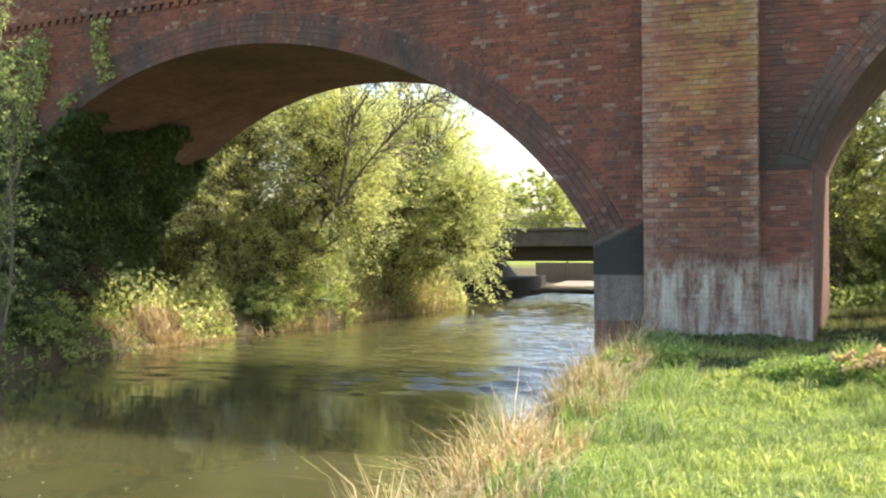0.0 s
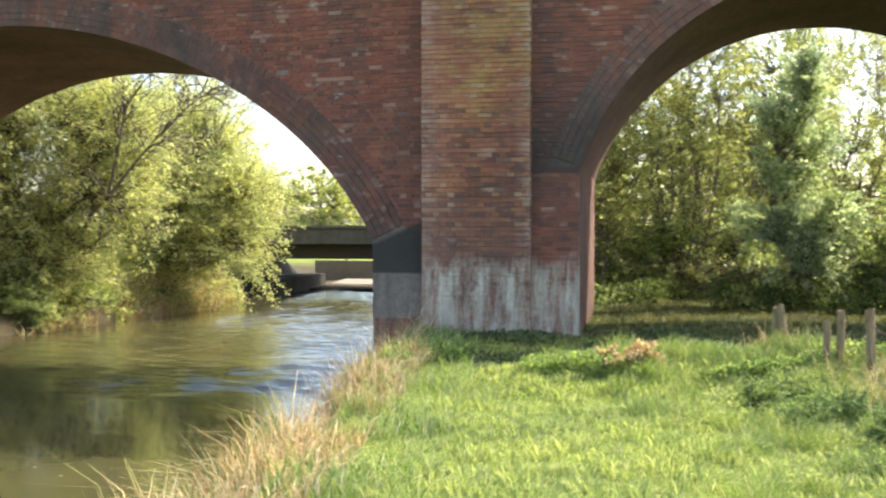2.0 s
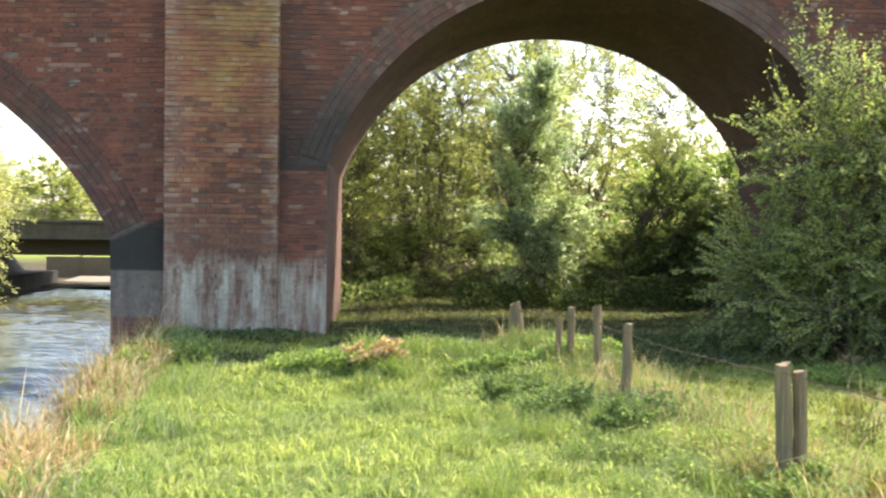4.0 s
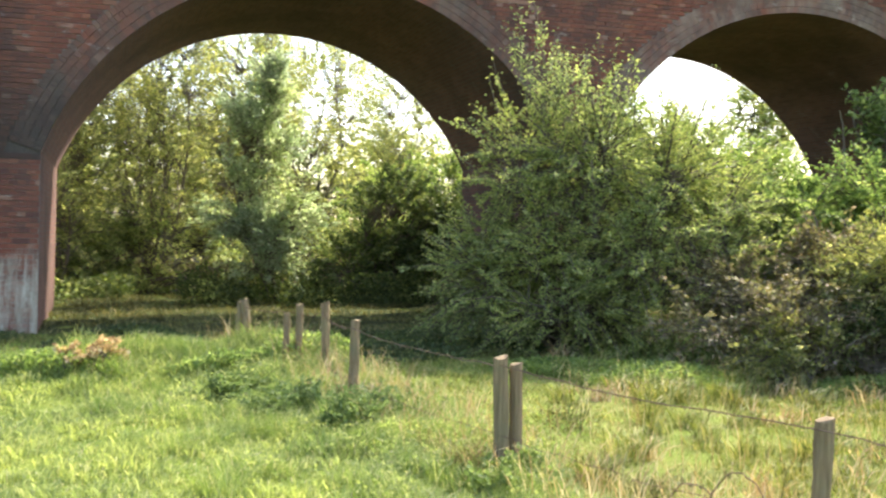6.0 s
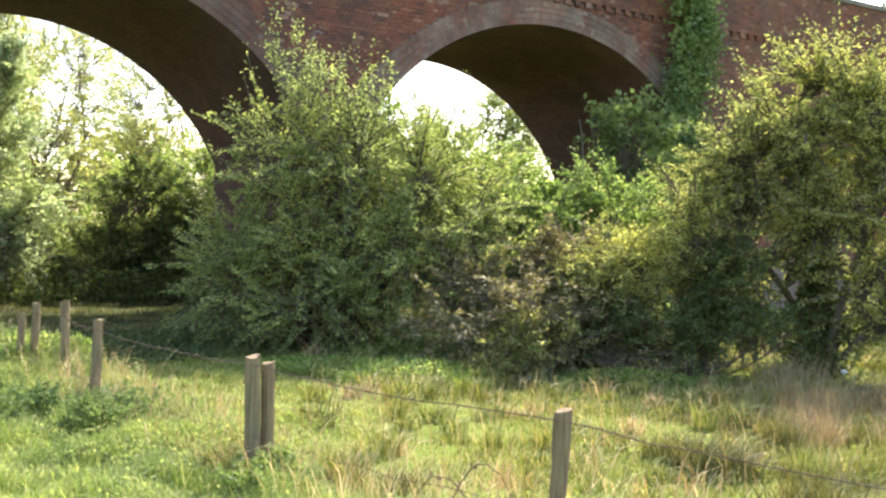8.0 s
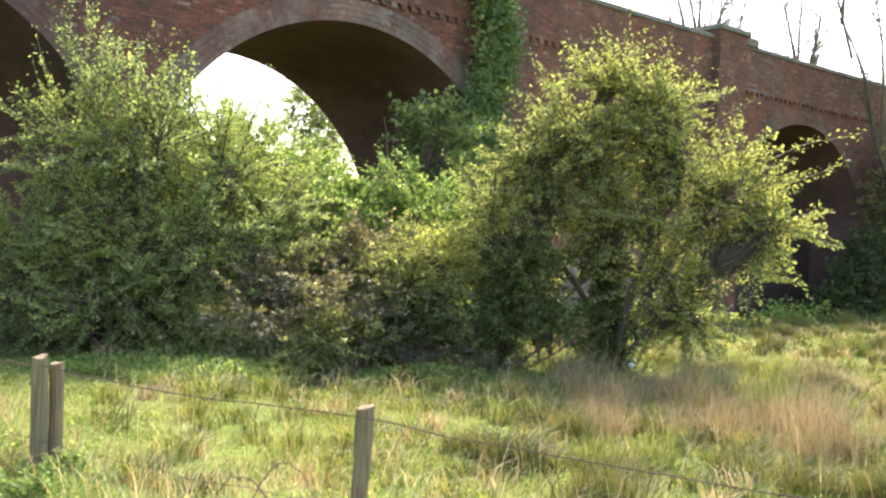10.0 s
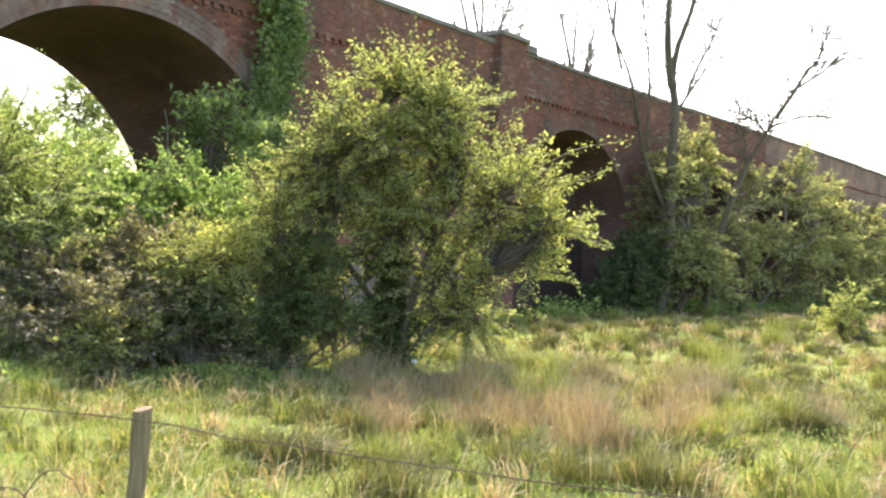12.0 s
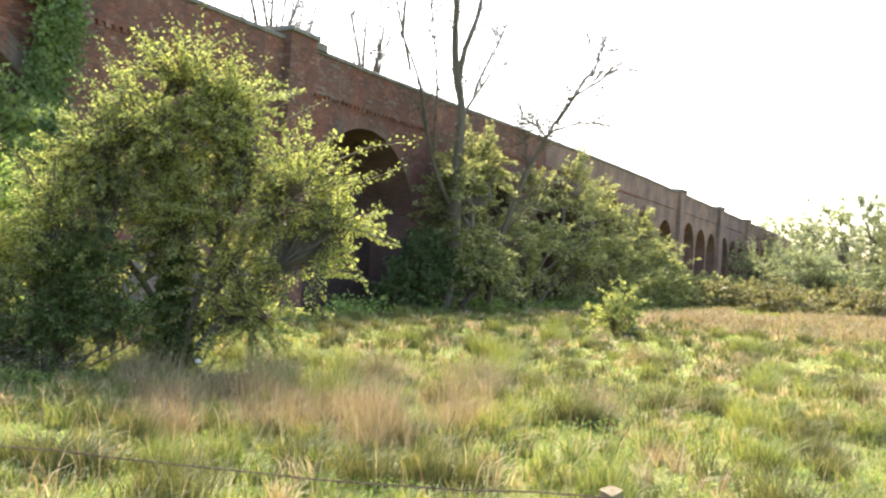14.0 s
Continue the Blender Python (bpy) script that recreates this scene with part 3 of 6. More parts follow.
def make_ground():
    xs, ys = spread(-24, 30, 0.3, 2500, 34), spread(-2, 46, 0.3, 2500, 34)
    X, Y = np.meshgrid(xs, ys)
    v = np.stack([X, Y, ground_z(X, Y)], -1).reshape(-1, 3)
    nx, ny = len(xs), len(ys)
    i = (np.arange(ny - 1)[:, None] * nx + np.arange(nx - 1)[None]).reshape(-1, 1)
    f = i + np.array([[0, 1, nx + 1, nx]])
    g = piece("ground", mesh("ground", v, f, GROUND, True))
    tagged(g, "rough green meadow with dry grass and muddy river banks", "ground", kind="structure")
    # the river: waves in a fine sheet, quieter before the viaduct, broken and rippling under it
    xs, ys = np.arange(-26, 1.01, 0.135), np.arange(-6, 48.01, 0.09)
    X, Y = np.meshgrid(xs, ys)
    wave = np.zeros_like(X)
    for k in range(46):
        length = rng.uniform(0.28, 1.0)
        a = rng.normal(1.45, 0.5)
        kx, ky = math.cos(a) * 2 * math.pi / length, math.sin(a) * 2 * math.pi / length
        wave += np.sin(kx * X + ky * Y + rng.uniform(0, 6.28)) * length * rng.uniform(0.4, 1)
    mask = 0.5 + 0.5 * np.sin(X * 0.9 + 1.1 * np.sin(Y * 0.45)) * np.sin(Y * 0.62 + 0.7 * X)
    riffle = smooth((Y - 15.6 + 0.5 * np.sin(X * 1.3)) / 0.8) * (0.3 + 0.7 * smooth((X + 14.5) / 4.0)) * (0.5 + 0.5 * mask)
    # a standing ripple where the river drops off the sill under the arch
    sill = np.exp(-((Y - 17.3 + 0.35 * np.sin(X * 0.8)) / 0.55) ** 2) * smooth((X + 10.5) / 3.0)
    Z = LEVEL + wave * (0.00022 + 0.0075 * riffle + 0.006 * sill)
    nx, ny = len(xs), len(ys)
    v = np.stack([X, Y, Z], -1).reshape(-1, 3)
    i = (np.arange(ny - 1)[:, None] * nx + np.arange(nx - 1)[None]).reshape(-1, 1)
    f = i + np.array([[0, 1, nx + 1, nx]])
    m = len(v)
    w4 = [(-60, -400), (40, -400), (40, -6), (-60, -6), (-60, 48), (1, 48), (1, 400), (-160, 400), (-60, -6), (-26, -6), (-26, 48), (-60, 48)]
    v = np.vstack([v, [(x, y, LEVEL) for x, y in w4]])
    f = np.vstack([f, [[m + 4 * q + c for c in range(4)] for q in range(3)]])
    w = piece("river_water", mesh("river_water", v, f, WATER, True))
    tagged(w, "murky green river with ripples and reflections of trees", "water", kind="structure")


make_ground()

# ------------------------------------------------------------------ the viaduct
FRONT, DEEP = 16.0, 5.1
DENTIL, PARAPET_TOP = 6.30, 7.54
KINK, SKEW = -2.5, 0.115


def swing(x):
    """How far the line of the front swings from straight: away across the river, and a little nearer past the pilaster with the cap."""
    return SKEW * np.maximum(0, KINK - x) - 1.05 * smooth((x - 24.0) / 36.0)


def shear(v):
    """Bends a mesh to the line of the viaduct, whose back splays across the river."""
    v = np.array(v, float)
    v[:, 1] += swing(v[:, 0]) + 0.07 * np.clip((v[:, 1] - FRONT) / DEEP, 0, 1) * np.maximum(0, KINK - v[:, 0])
    return v


# centre, centre height, radius, ring courses, clear opening between the jambs
ARCHES = [(-11.58, -0.16, (7.74, 5.45), 5, -19.3, -4.2), (3.21, 1.12, 4.39, 4, -0.92, 7.2), (12.02, 1.22, 4.52, 4, 7.95, 16.1),
          (28.7, 2.0, 3.7, 3, 25.2, 32.2), (37.6, 2.0, 3.7, 3, 34.1, 41.1), (46.4, 2.0, 3.7, 3, 42.9, 49.9), (54.4, 2.6, 3.1, 3, 51.4, 57.4),
          (61.3, 2.9, 2.7, 3, 58.7, 63.9), (66.9, 2.9, 2.5, 3, 64.5, 69.3), (74.4, 3.4, 2.3, 3, 72.2, 76.6), (79.0, 3.4, 2.1, 3, 77.0, 81.0),
          (83.3, 3.4, 2.0, 3, 81.4, 85.2), (89.2, 3.4, 2.0, 3, 87.2, 91.2), (93.8, 3.4, 2.0, 3, 91.8, 95.8), (98.4, 3.4, 2.0, 3, 96.4, 100.4),
          (104.2, 3.4, 2.0, 3, 102.2, 106.2), (108.8, 3.4, 2.0, 3, 106.8, 110.8), (113.4, 3.4, 2.0, 3, 111.4, 115.4)]
EDGES = [-60.0, KINK, 7.57, 16.6, 33.1, 42.0, 50.7, 58.0, 64.2, 70.7, 76.8, 81.2, 86.2, 91.5, 96.1, 101.3, 106.5, 111.1, 140.0]
PILASTERS = [(-3.35, -1.65, 6.3, 0.16), (15.1, 16.4, 6.3, 0.16), (23.7, 25.0, 7.78, 0.30), (69.9, 71.5, 7.7, 0.30), (85.3, 87.0, 7.7, 0.30), (100.6, 102.0, 7.7, 0.30)]

viaduct = thing("viaduct", "long weathered red brick viaduct with round arches over a river", "viaduct", (0, 0, 0))


def axes(r):
    """Half width and rise of an arch: one number for a round one."""
    return r if isinstance(r, tuple) else (r, r)


def flat(t, r):
    """How much nearer the centre the haunches of the wide river arch lie."""
    return 1 - 0.014 * np.sin(2 * t) ** 2 if isinstance(r, tuple) else 1.0


def spring(a):
    """The heights at which the arch's curve meets its two jambs."""
    xc, zc, r, _, xl, xr = a
    ra, rb = axes(r)
    return tuple(zc + rb * math.sqrt(max(0.0, 1 - ((x - xc) / ra) ** 2)) for x in (xl, xr))


def make_bay(a, x0, x1):
    xc, zc, r, courses, xl, xr = a
    zl, zr = spring(a)
    near = x1 < 45
    ra, rb = axes(r)
    t0, t1 = math.atan2((zl - zc) / rb, (xl - xc) / ra), math.atan2((zr - zc) / rb, (xr - xc) / ra)
    arc = [(xc + ra * math.cos(t) * flat(t, r), zc + rb * math.sin(t) * flat(t, r)) for t in np.linspace(t0, t1, 49)]
    low = [(x0, -2.2), (xl, -2.2)] + arc + [(xr, -2.2), (x1, -2.2)]
    n = len(low)
    top = DENTIL - 0.02
    y0, y1 = FRONT + (0.012 if near else 0.0), FRONT + DEEP
    v, f = [], []
    for y in (y0, y1):
        v += [(x, y, z) for x, z in low] + [(x, y, top) for x, _ in low]
    for i in range(n - 1):
        if abs(low[i + 1][0] - low[i][0]) > 1e-6:
            f.append((i, i + 1, n + i + 1, n + i))
            f.append((2 * n + i, 3 * n + i, 3 * n + i + 1, 2 * n + i + 1))
    f.append((n, 2 * n - 1, 4 * n - 1, 3 * n))
    piece("spandrel_wall", mesh("spandrel_wall", shear(v), f, MORTAR if near else BRICK_FAR), viaduct)
    # the barrel of the arch and its jambs
    run = low[1:-1]
    s = np.concatenate([[0], np.cumsum([math.dist(run[i], run[i + 1]) for i in range(len(run) - 1)])])
    m = len(run)
    bv = [(x, y0, z) for x, z in run] + [(x, y1, z) for x, z in run]
    bf = [(i, m + i, m + i + 1, i + 1) for i in range(m - 1)]
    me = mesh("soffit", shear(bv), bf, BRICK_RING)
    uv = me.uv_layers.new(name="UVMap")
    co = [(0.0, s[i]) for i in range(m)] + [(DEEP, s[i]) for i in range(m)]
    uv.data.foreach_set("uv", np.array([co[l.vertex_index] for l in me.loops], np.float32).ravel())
    piece("soffit", me, viaduct, "dark brick underside of the arch")
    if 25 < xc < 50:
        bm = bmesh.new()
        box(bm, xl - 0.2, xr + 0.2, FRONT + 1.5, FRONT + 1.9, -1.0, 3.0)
        part("infill_wall", bm, INFILL_BRICK, viaduct, "dark streaked brick wall closing the foot of the arch")
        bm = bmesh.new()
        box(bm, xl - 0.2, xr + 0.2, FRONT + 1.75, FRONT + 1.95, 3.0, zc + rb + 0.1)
        part("infill_wall", bm, INFILL_BRICK, viaduct, "dark brick closing the head of the arch")
    # the rings of headers
    if x0 < 60:
        bv, bf, base = [], [], 0
        fine = np.linspace(t0, t1, 400)
        px, pz = xc + ra * np.cos(fine) * flat(fine, r), zc + rb * np.sin(fine) * flat(fine, r)
        nx, nz = np.cos(fine) / ra, np.sin(fine) / rb
        nl = np.hypot(nx, nz)
        nx, nz = nx / nl, nz / nl
        run_s = np.concatenate([[0], np.cumsum(np.hypot(np.diff(px), np.diff(pz)))])
        for c in range(courses):
            oa, ob = 0.001 + c * 0.114, (c + 1) * 0.114 - 0.005
            count = int(run_s[-1] * (1 + (oa + ob) / 2 / ((ra + rb) / 2)) / 0.078)
            ends = np.linspace(0, run_s[-1], count + 1)
            for i in range(count):
                yo = FRONT - 0.012 + rng.normal(0, 0.002)
                q = []
                for off, at in ((oa, ends[i] + 0.001), (oa, ends[i + 1] - 0.001), (ob, ends[i + 1] - 0.001), (ob, ends[i] + 0.001)):
                    x, z, u, w = (float(np.interp(at, run_s, k)) for k in (px, pz, nx, nz))
                    q.append((x + u * off, z + w * off))
                bv += [(x, yo, z) for x, z in q] + [(x, FRONT + 0.05, z) for x, z in q]
                bf += [(base, base + 1, base + 2, base + 3)] + [(base + j, base + 4 + j, base + 4 + (j + 1) % 4, base + (j + 1) % 4) for j in range(4)]
                base += 8
        tagged(piece("arch_ring", mesh("arch_ring", shear(bv), bf, RING_DARK if xc < 0 else RING_PALE if 10 < xc < 14 else RING), viaduct, "rings of grey weathered header bricks"), kind="stuff")


def clear_of_arches(x, z, grow=0.0):
    for xc, zc, r, courses, xl, xr in ARCHES[:6]:
        ra, rb = (k + courses * 0.114 + 0.004 for k in axes(r))
        if z > min(spring((xc, zc, r, courses, xl, xr))) and ((x - xc) / ra) ** 2 + ((z - zc) / rb) ** 2 < flat(math.atan2((z - zc) / rb, (x - xc) / ra), r) ** 2 and xl - 0.8 < x < xr + 0.8:
            return False
        if z <= max(spring((xc, zc, r, courses, xl, xr))) and xl < x < xr:
            return False
    return True


def brick_boxes(boxes):
    """Joined bricks from rows of x0, x1, y0, y1, z0, z1, open at the back."""
    b = np.array(boxes)
    n = len(b)
    x0, x1, y0, y1, z0, z1 = b.T
    j = rng.normal(0, 0.0035, n)
    y0 = y0 + j
    v = np.stack([np.stack(p, 1) for p in ((x0, y0, z0), (x1, y0, z0), (x1, y0, z1), (x0, y0, z1), (x0, y1, z0), (x1, y1, z0), (x1, y1, z1), (x0, y1, z1))], 1)
    i = np.arange(n)[:, None] * 8
    f = np.concatenate([i + np.array([q]) for q in ([0, 1, 2, 3], [0, 4, 5, 1], [1, 5, 6, 2], [2, 6, 7, 3], [3, 7, 4, 0])])
    return v.reshape(-1, 3), f


COURSE, LONG, SHORT, JOINT = 0.076, 0.232, 0.116, 0.011


def courses_of(x0, x1, z0, z1):
    """English bond: rows of (xa, xb, za, zb)."""
    out = []
    for k in range(int(math.floor(z0 / COURSE)), int(math.ceil(z1 / COURSE))):
        za, zb = k * COURSE, (k + 1) * COURSE - JOINT
        step = LONG if k % 2 else SHORT
        x = x0 - (step / 2 if k % 2 == 0 else 0)
        while x < x1 - 0.02:
            xa, xb = max(x, x0), min(x + step - 0.005, x1)
            if xb - xa > 0.03:
                out.append((xa, xb, za, zb))
            x += step
    return out


def wall_bricks(x0, x1, z0, z1, front, depth=0.06):
    rows = []
    for xa, xb, za, zb in courses_of(x0, x1, z0, z1):
        zm = (za + zb) / 2
        ok = [clear_of_arches(x, zm) for x in (xa, (xa + xb) / 2, xb)]
        if not any(ok):
            continue
        if not all(ok):
            xs = np.linspace(xa, xb, 12)
            keep = [x for x in xs if clear_of_arches(x, zm)]
            xa, xb = keep[0], keep[-1]
            if xb - xa < 0.03:
                continue
        rows.append((xa, xb, front, front + depth, za, zb))
    return rows


def make_viaduct():
    for a, x0, x1 in zip(ARCHES, EDGES[:-1], EDGES[1:]):
        make_bay(a, x0, x1)
    for x0, x1, z0, z1 in ((-21, 15.6, -0.4, 6.2), (15.6, 25.2, 1.5, 6.2), (25.2, 44.0, 0.0, 6.2)):
        v, f = brick_boxes(wall_bricks(x0 + 0.005, x1 - 0.005, z0, z1, FRONT))
        tagged(piece("brickwork", mesh("brickwork", shear(v), f, BRICK if x1 < 20 else BRICK_GREY), viaduct), kind="stuff")
    # dentil course under the parapet
    x = -20.0
    rows = []
    while x < 60:
        rows.append((x, x + 0.13, FRONT - 0.055, FRONT + 0.05, DENTIL - 0.10, DENTIL))
        x += 0.25
    v, f = brick_boxes(rows)
    tagged(piece("dentil_course", mesh("dentil_course", shear(v), f, BRICK), viaduct, "row of projecting brick dentils"), kind="stuff")
    # parapets, string course and coping
    for y0, y1, name in ((FRONT - 0.06, FRONT + 0.36, "parapet"), (FRONT + DEEP - 0.36, FRONT + DEEP + 0.06, "parapet")):
        for x0, x1, mat in ((-60, 24, MORTAR), (24, 44, MORTAR), (44, 140, BRICK_FAR)):
            bm = bmesh.new()
            bar(bm, [x0, KINK, x1] if x0 < KINK else np.arange(x0, x1 + 1, 4.0), y0 + 0.012, y1, DENTIL, PARAPET_TOP - 0.12)
            ob = part(name, bm, mat, viaduct)
            shear_mesh(ob)
        bm = bmesh.new()
        box(bm, 0, 1.485, y0 - 0.05, y1 + 0.05, PARAPET_TOP - 0.12, PARAPET_TOP, 0.014)
        stone = bpy.data.meshes.new("coping_stone")
        bm.to_mesh(stone)
        bm.free()
        stone.materials.append(COPING)
        for x0 in np.arange(-58, 138, 1.5):
            ob = piece("coping_stone", stone, viaduct)
            here, there = float(swing(np.array(x0))), float(swing(np.array(x0 + 1.5)))
            back = 0.07 * max(0.0, KINK - x0 - 0.75) if y0 > FRONT + 1 else 0.0
            turn = math.atan2(there - here, 1.5)
            ob.location = (x0 + y0 * math.sin(turn), here + back + y0 * (1 - math.cos(turn)), rng.normal(0, 0.006))
            ob.rotation_euler = (0, 0, turn)
    for x0, x1, mat in ((-20, 15.6, BRICK), (15.6, 44, BRICK_GREY)):
        v, f = brick_boxes(wall_bricks(x0, x1, DENTIL + 0.01, PARAPET_TOP - 0.13, FRONT - 0.06))
        tagged(piece("parapet_brickwork", mesh("parapet_brickwork", shear(v), f, mat), viaduct), kind="stuff")
    bm = bmesh.new()
    bar(bm, [-60.0, *np.arange(KINK, 140, 6.0), 140.0], FRONT + 0.3, FRONT + DEEP - 0.3, DENTIL - 0.3, DENTIL + 0.25)
    shear_mesh(part("trackbed", bm, MORTAR, viaduct))
    for k, (x0, x1, top, out) in enumerate(PILASTERS):
        pil = thing("pilaster", "", "")
        for key in ("category", "label"):
            if key in pil:
                del pil[key]
        pil.parent = viaduct
        if k:
            pil.location = (0, float(swing(np.array((x0 + x1) / 2))), 0)
        pil["label"] = "brick pilaster with limewash flaking off its foot" if k == 0 else "brick pilaster with a stone cap"
        front = FRONT - out
        bm = bmesh.new()
        box(bm, x0 + 0.012, x1 - 0.012, front + 0.012, FRONT + 0.1, -1.2, top - 0.03)
        part("core", bm, MORTAR if k < 3 else BRICK_FAR, pil)
        if top > 7:
            bm = bmesh.new()
            box(bm, x0 - 0.08, x1 + 0.08, front - 0.08, FRONT + 0.45, top - 0.12, top + 0.02, 0.02)
            box(bm, x1 + 0.08, x1 + 0.75, front + 0.1, FRONT + 0.42, PARAPET_TOP - 0.05, top - 0.06, 0.02)
            part("cap", bm, COPING, pil, "dark stone cap")
        if k >= 3:
            continue
        rows = [(a, b, front, front + 0.06, c, d) for a, b, c, d in courses_of(x0, x1, -0.3, top - 0.1)]
        single = [q for q in rows if k == 0 and 0.55 < q[4] < 3.0]
        joined = [q for q in rows if q not in single]
        # the returns at either side
        for z in np.arange(math.floor(-0.3 / COURSE), math.ceil((top - 0.1) / COURSE)):
            za, zb = z * COURSE, (z + 1) * COURSE - JOINT
            joined += [(x0, x0 + 0.05, front + 0.064, FRONT - 0.015, za, zb), (x1 - 0.05, x1, front + 0.064, FRONT - 0.015, za, zb)]
        v, f = brick_boxes(joined)
        tagged(piece("brickwork", mesh("brickwork", v, f, BRICK_PIL if k == 0 else BRICK_GREY), pil), kind="stuff")
        shapes = {}
        for a, b, c, d, e, g in single[:300]:
            w = round(b - a, 2)
            if w not in shapes:
                sv, sf = brick_boxes([(-(b - a) / 2, (b - a) / 2, 0.0, 0.06, 0.0, COURSE - JOINT)])
                shapes[w] = mesh("brick", sv, sf, BRICK_ONE)
            o = piece("brick", shapes[w], pil)
            o.location = ((a + b) / 2, c + rng.normal(0, 0.003), e)
        if len(single) > 300:
            v, f = brick_boxes(single[300:])
            tagged(piece("brickwork", mesh("brickwork", v, f, BRICK_PIL), pil), kind="stuff")


def shear_mesh(ob):
    me = ob.data
    co = np.empty(len(me.vertices) * 3, np.float32)
    me.vertices.foreach_get("co", co)
    me.vertices.foreach_set("co", shear(co.reshape(-1, 3)).astype(np.float32).ravel())
    me.update()


make_viaduct()

# ------------------------------------------------------------------ the road bridge beyond
def make_road_bridge():
    top = thing("road_bridge", "low concrete and steel road bridge over the river with pale railing", "bridge", (-14.0, 42.0, 0))
    def p(name, boxes, mat, label=""):
        bm = bmesh.new()
        for b in boxes:
            box(bm, *b, 0.02)
        return part(name, bm, mat, top, label)
    p("deck", [(-16, 34, 0, 7, 1.05, 1.80)], DECK, "brown-grey concrete deck edge")
    p("deck_lip", [(-16, 34, -0.08, 0.0, 1.70, 1.84)], DECK)
    for y in (0.5, 2.2, 3.9, 5.8):
        p("beam", [(-16, 34, y, y + 0.35, 0.42, 1.05)], STEEL, "dark steel beam")
    bm = bmesh.new()
    box(bm, -16, -3.3, 0.6, 6.6, -2.0, 0.44)
    for v in bm.verts:
        if v.co.x > -4 and v.co.z < 0:
            v.co.x += 2.4
    part("abutment", bm, SHADED_CONCRETE, top, "dark sloping abutment")
    p("abutment", [(14.0, 34, 0.1, 7.2, -2.0, 0.44)], CONCRETE)
    p("footing", [(-16, -1.1, 0.4, 6.8, -2.0, -0.45)], SHADED_CONCRETE)
    for x in np.arange(-15.5, 34, 2.0):
        p("railing_post", [(x, x + 0.05, 0.05, 0.10, 1.80, 2.30)], PALE_WALL)
    for z in (2.02, 2.27):
        p("rail", [(-16, 34, 0.04, 0.08, z, z + 0.03)], PALE_WALL)


def make_river_wall():
    top = thing("river_wall", "pale concrete river wall with a panel fence behind it", "wall", (-12.0, 51.0, 0))
    bm = bmesh.new()
    box(bm, -3.2, 9, -1.5, 1.6, -2.0, -1.0, 0.02)
    for v in bm.verts:
        if v.co.z > -1.5:
            v.co.z += 0.04 * (v.co.y + 1.5)
    part("apron", bm, PALE_WALL, top, "sloping sunlit concrete apron")
    for x in np.arange(0.2, 9, 0.45):
        bm = bmesh.new()
        box(bm, x, x + 0.16, -1.9, -1.72, -1.6, -0.86, 0.01)
        part("pile", bm, STEEL, top)
    for k, x in enumerate(np.arange(-5.5, 10, 1.85)):
        bm = bmesh.new()
        box(bm, x, x + 1.75, 3.6, 3.66, -1.1, 0.03 + rng.normal(0, 0.02), 0.01)
        part("fence_panel", bm, POST, top)
        bm = bmesh.new()
        box(bm, x + 1.75, x + 1.85, 3.55, 3.70, -1.1, 0.10, 0.01)
        part("fence_post", bm, POST, top)


make_river_wall()
make_road_bridge()

# ------------------------------------------------------------------ trees and bushes
def on_ground(x, y):
    return (x, y, float(ground_z(np.array(x), np.array(y))))


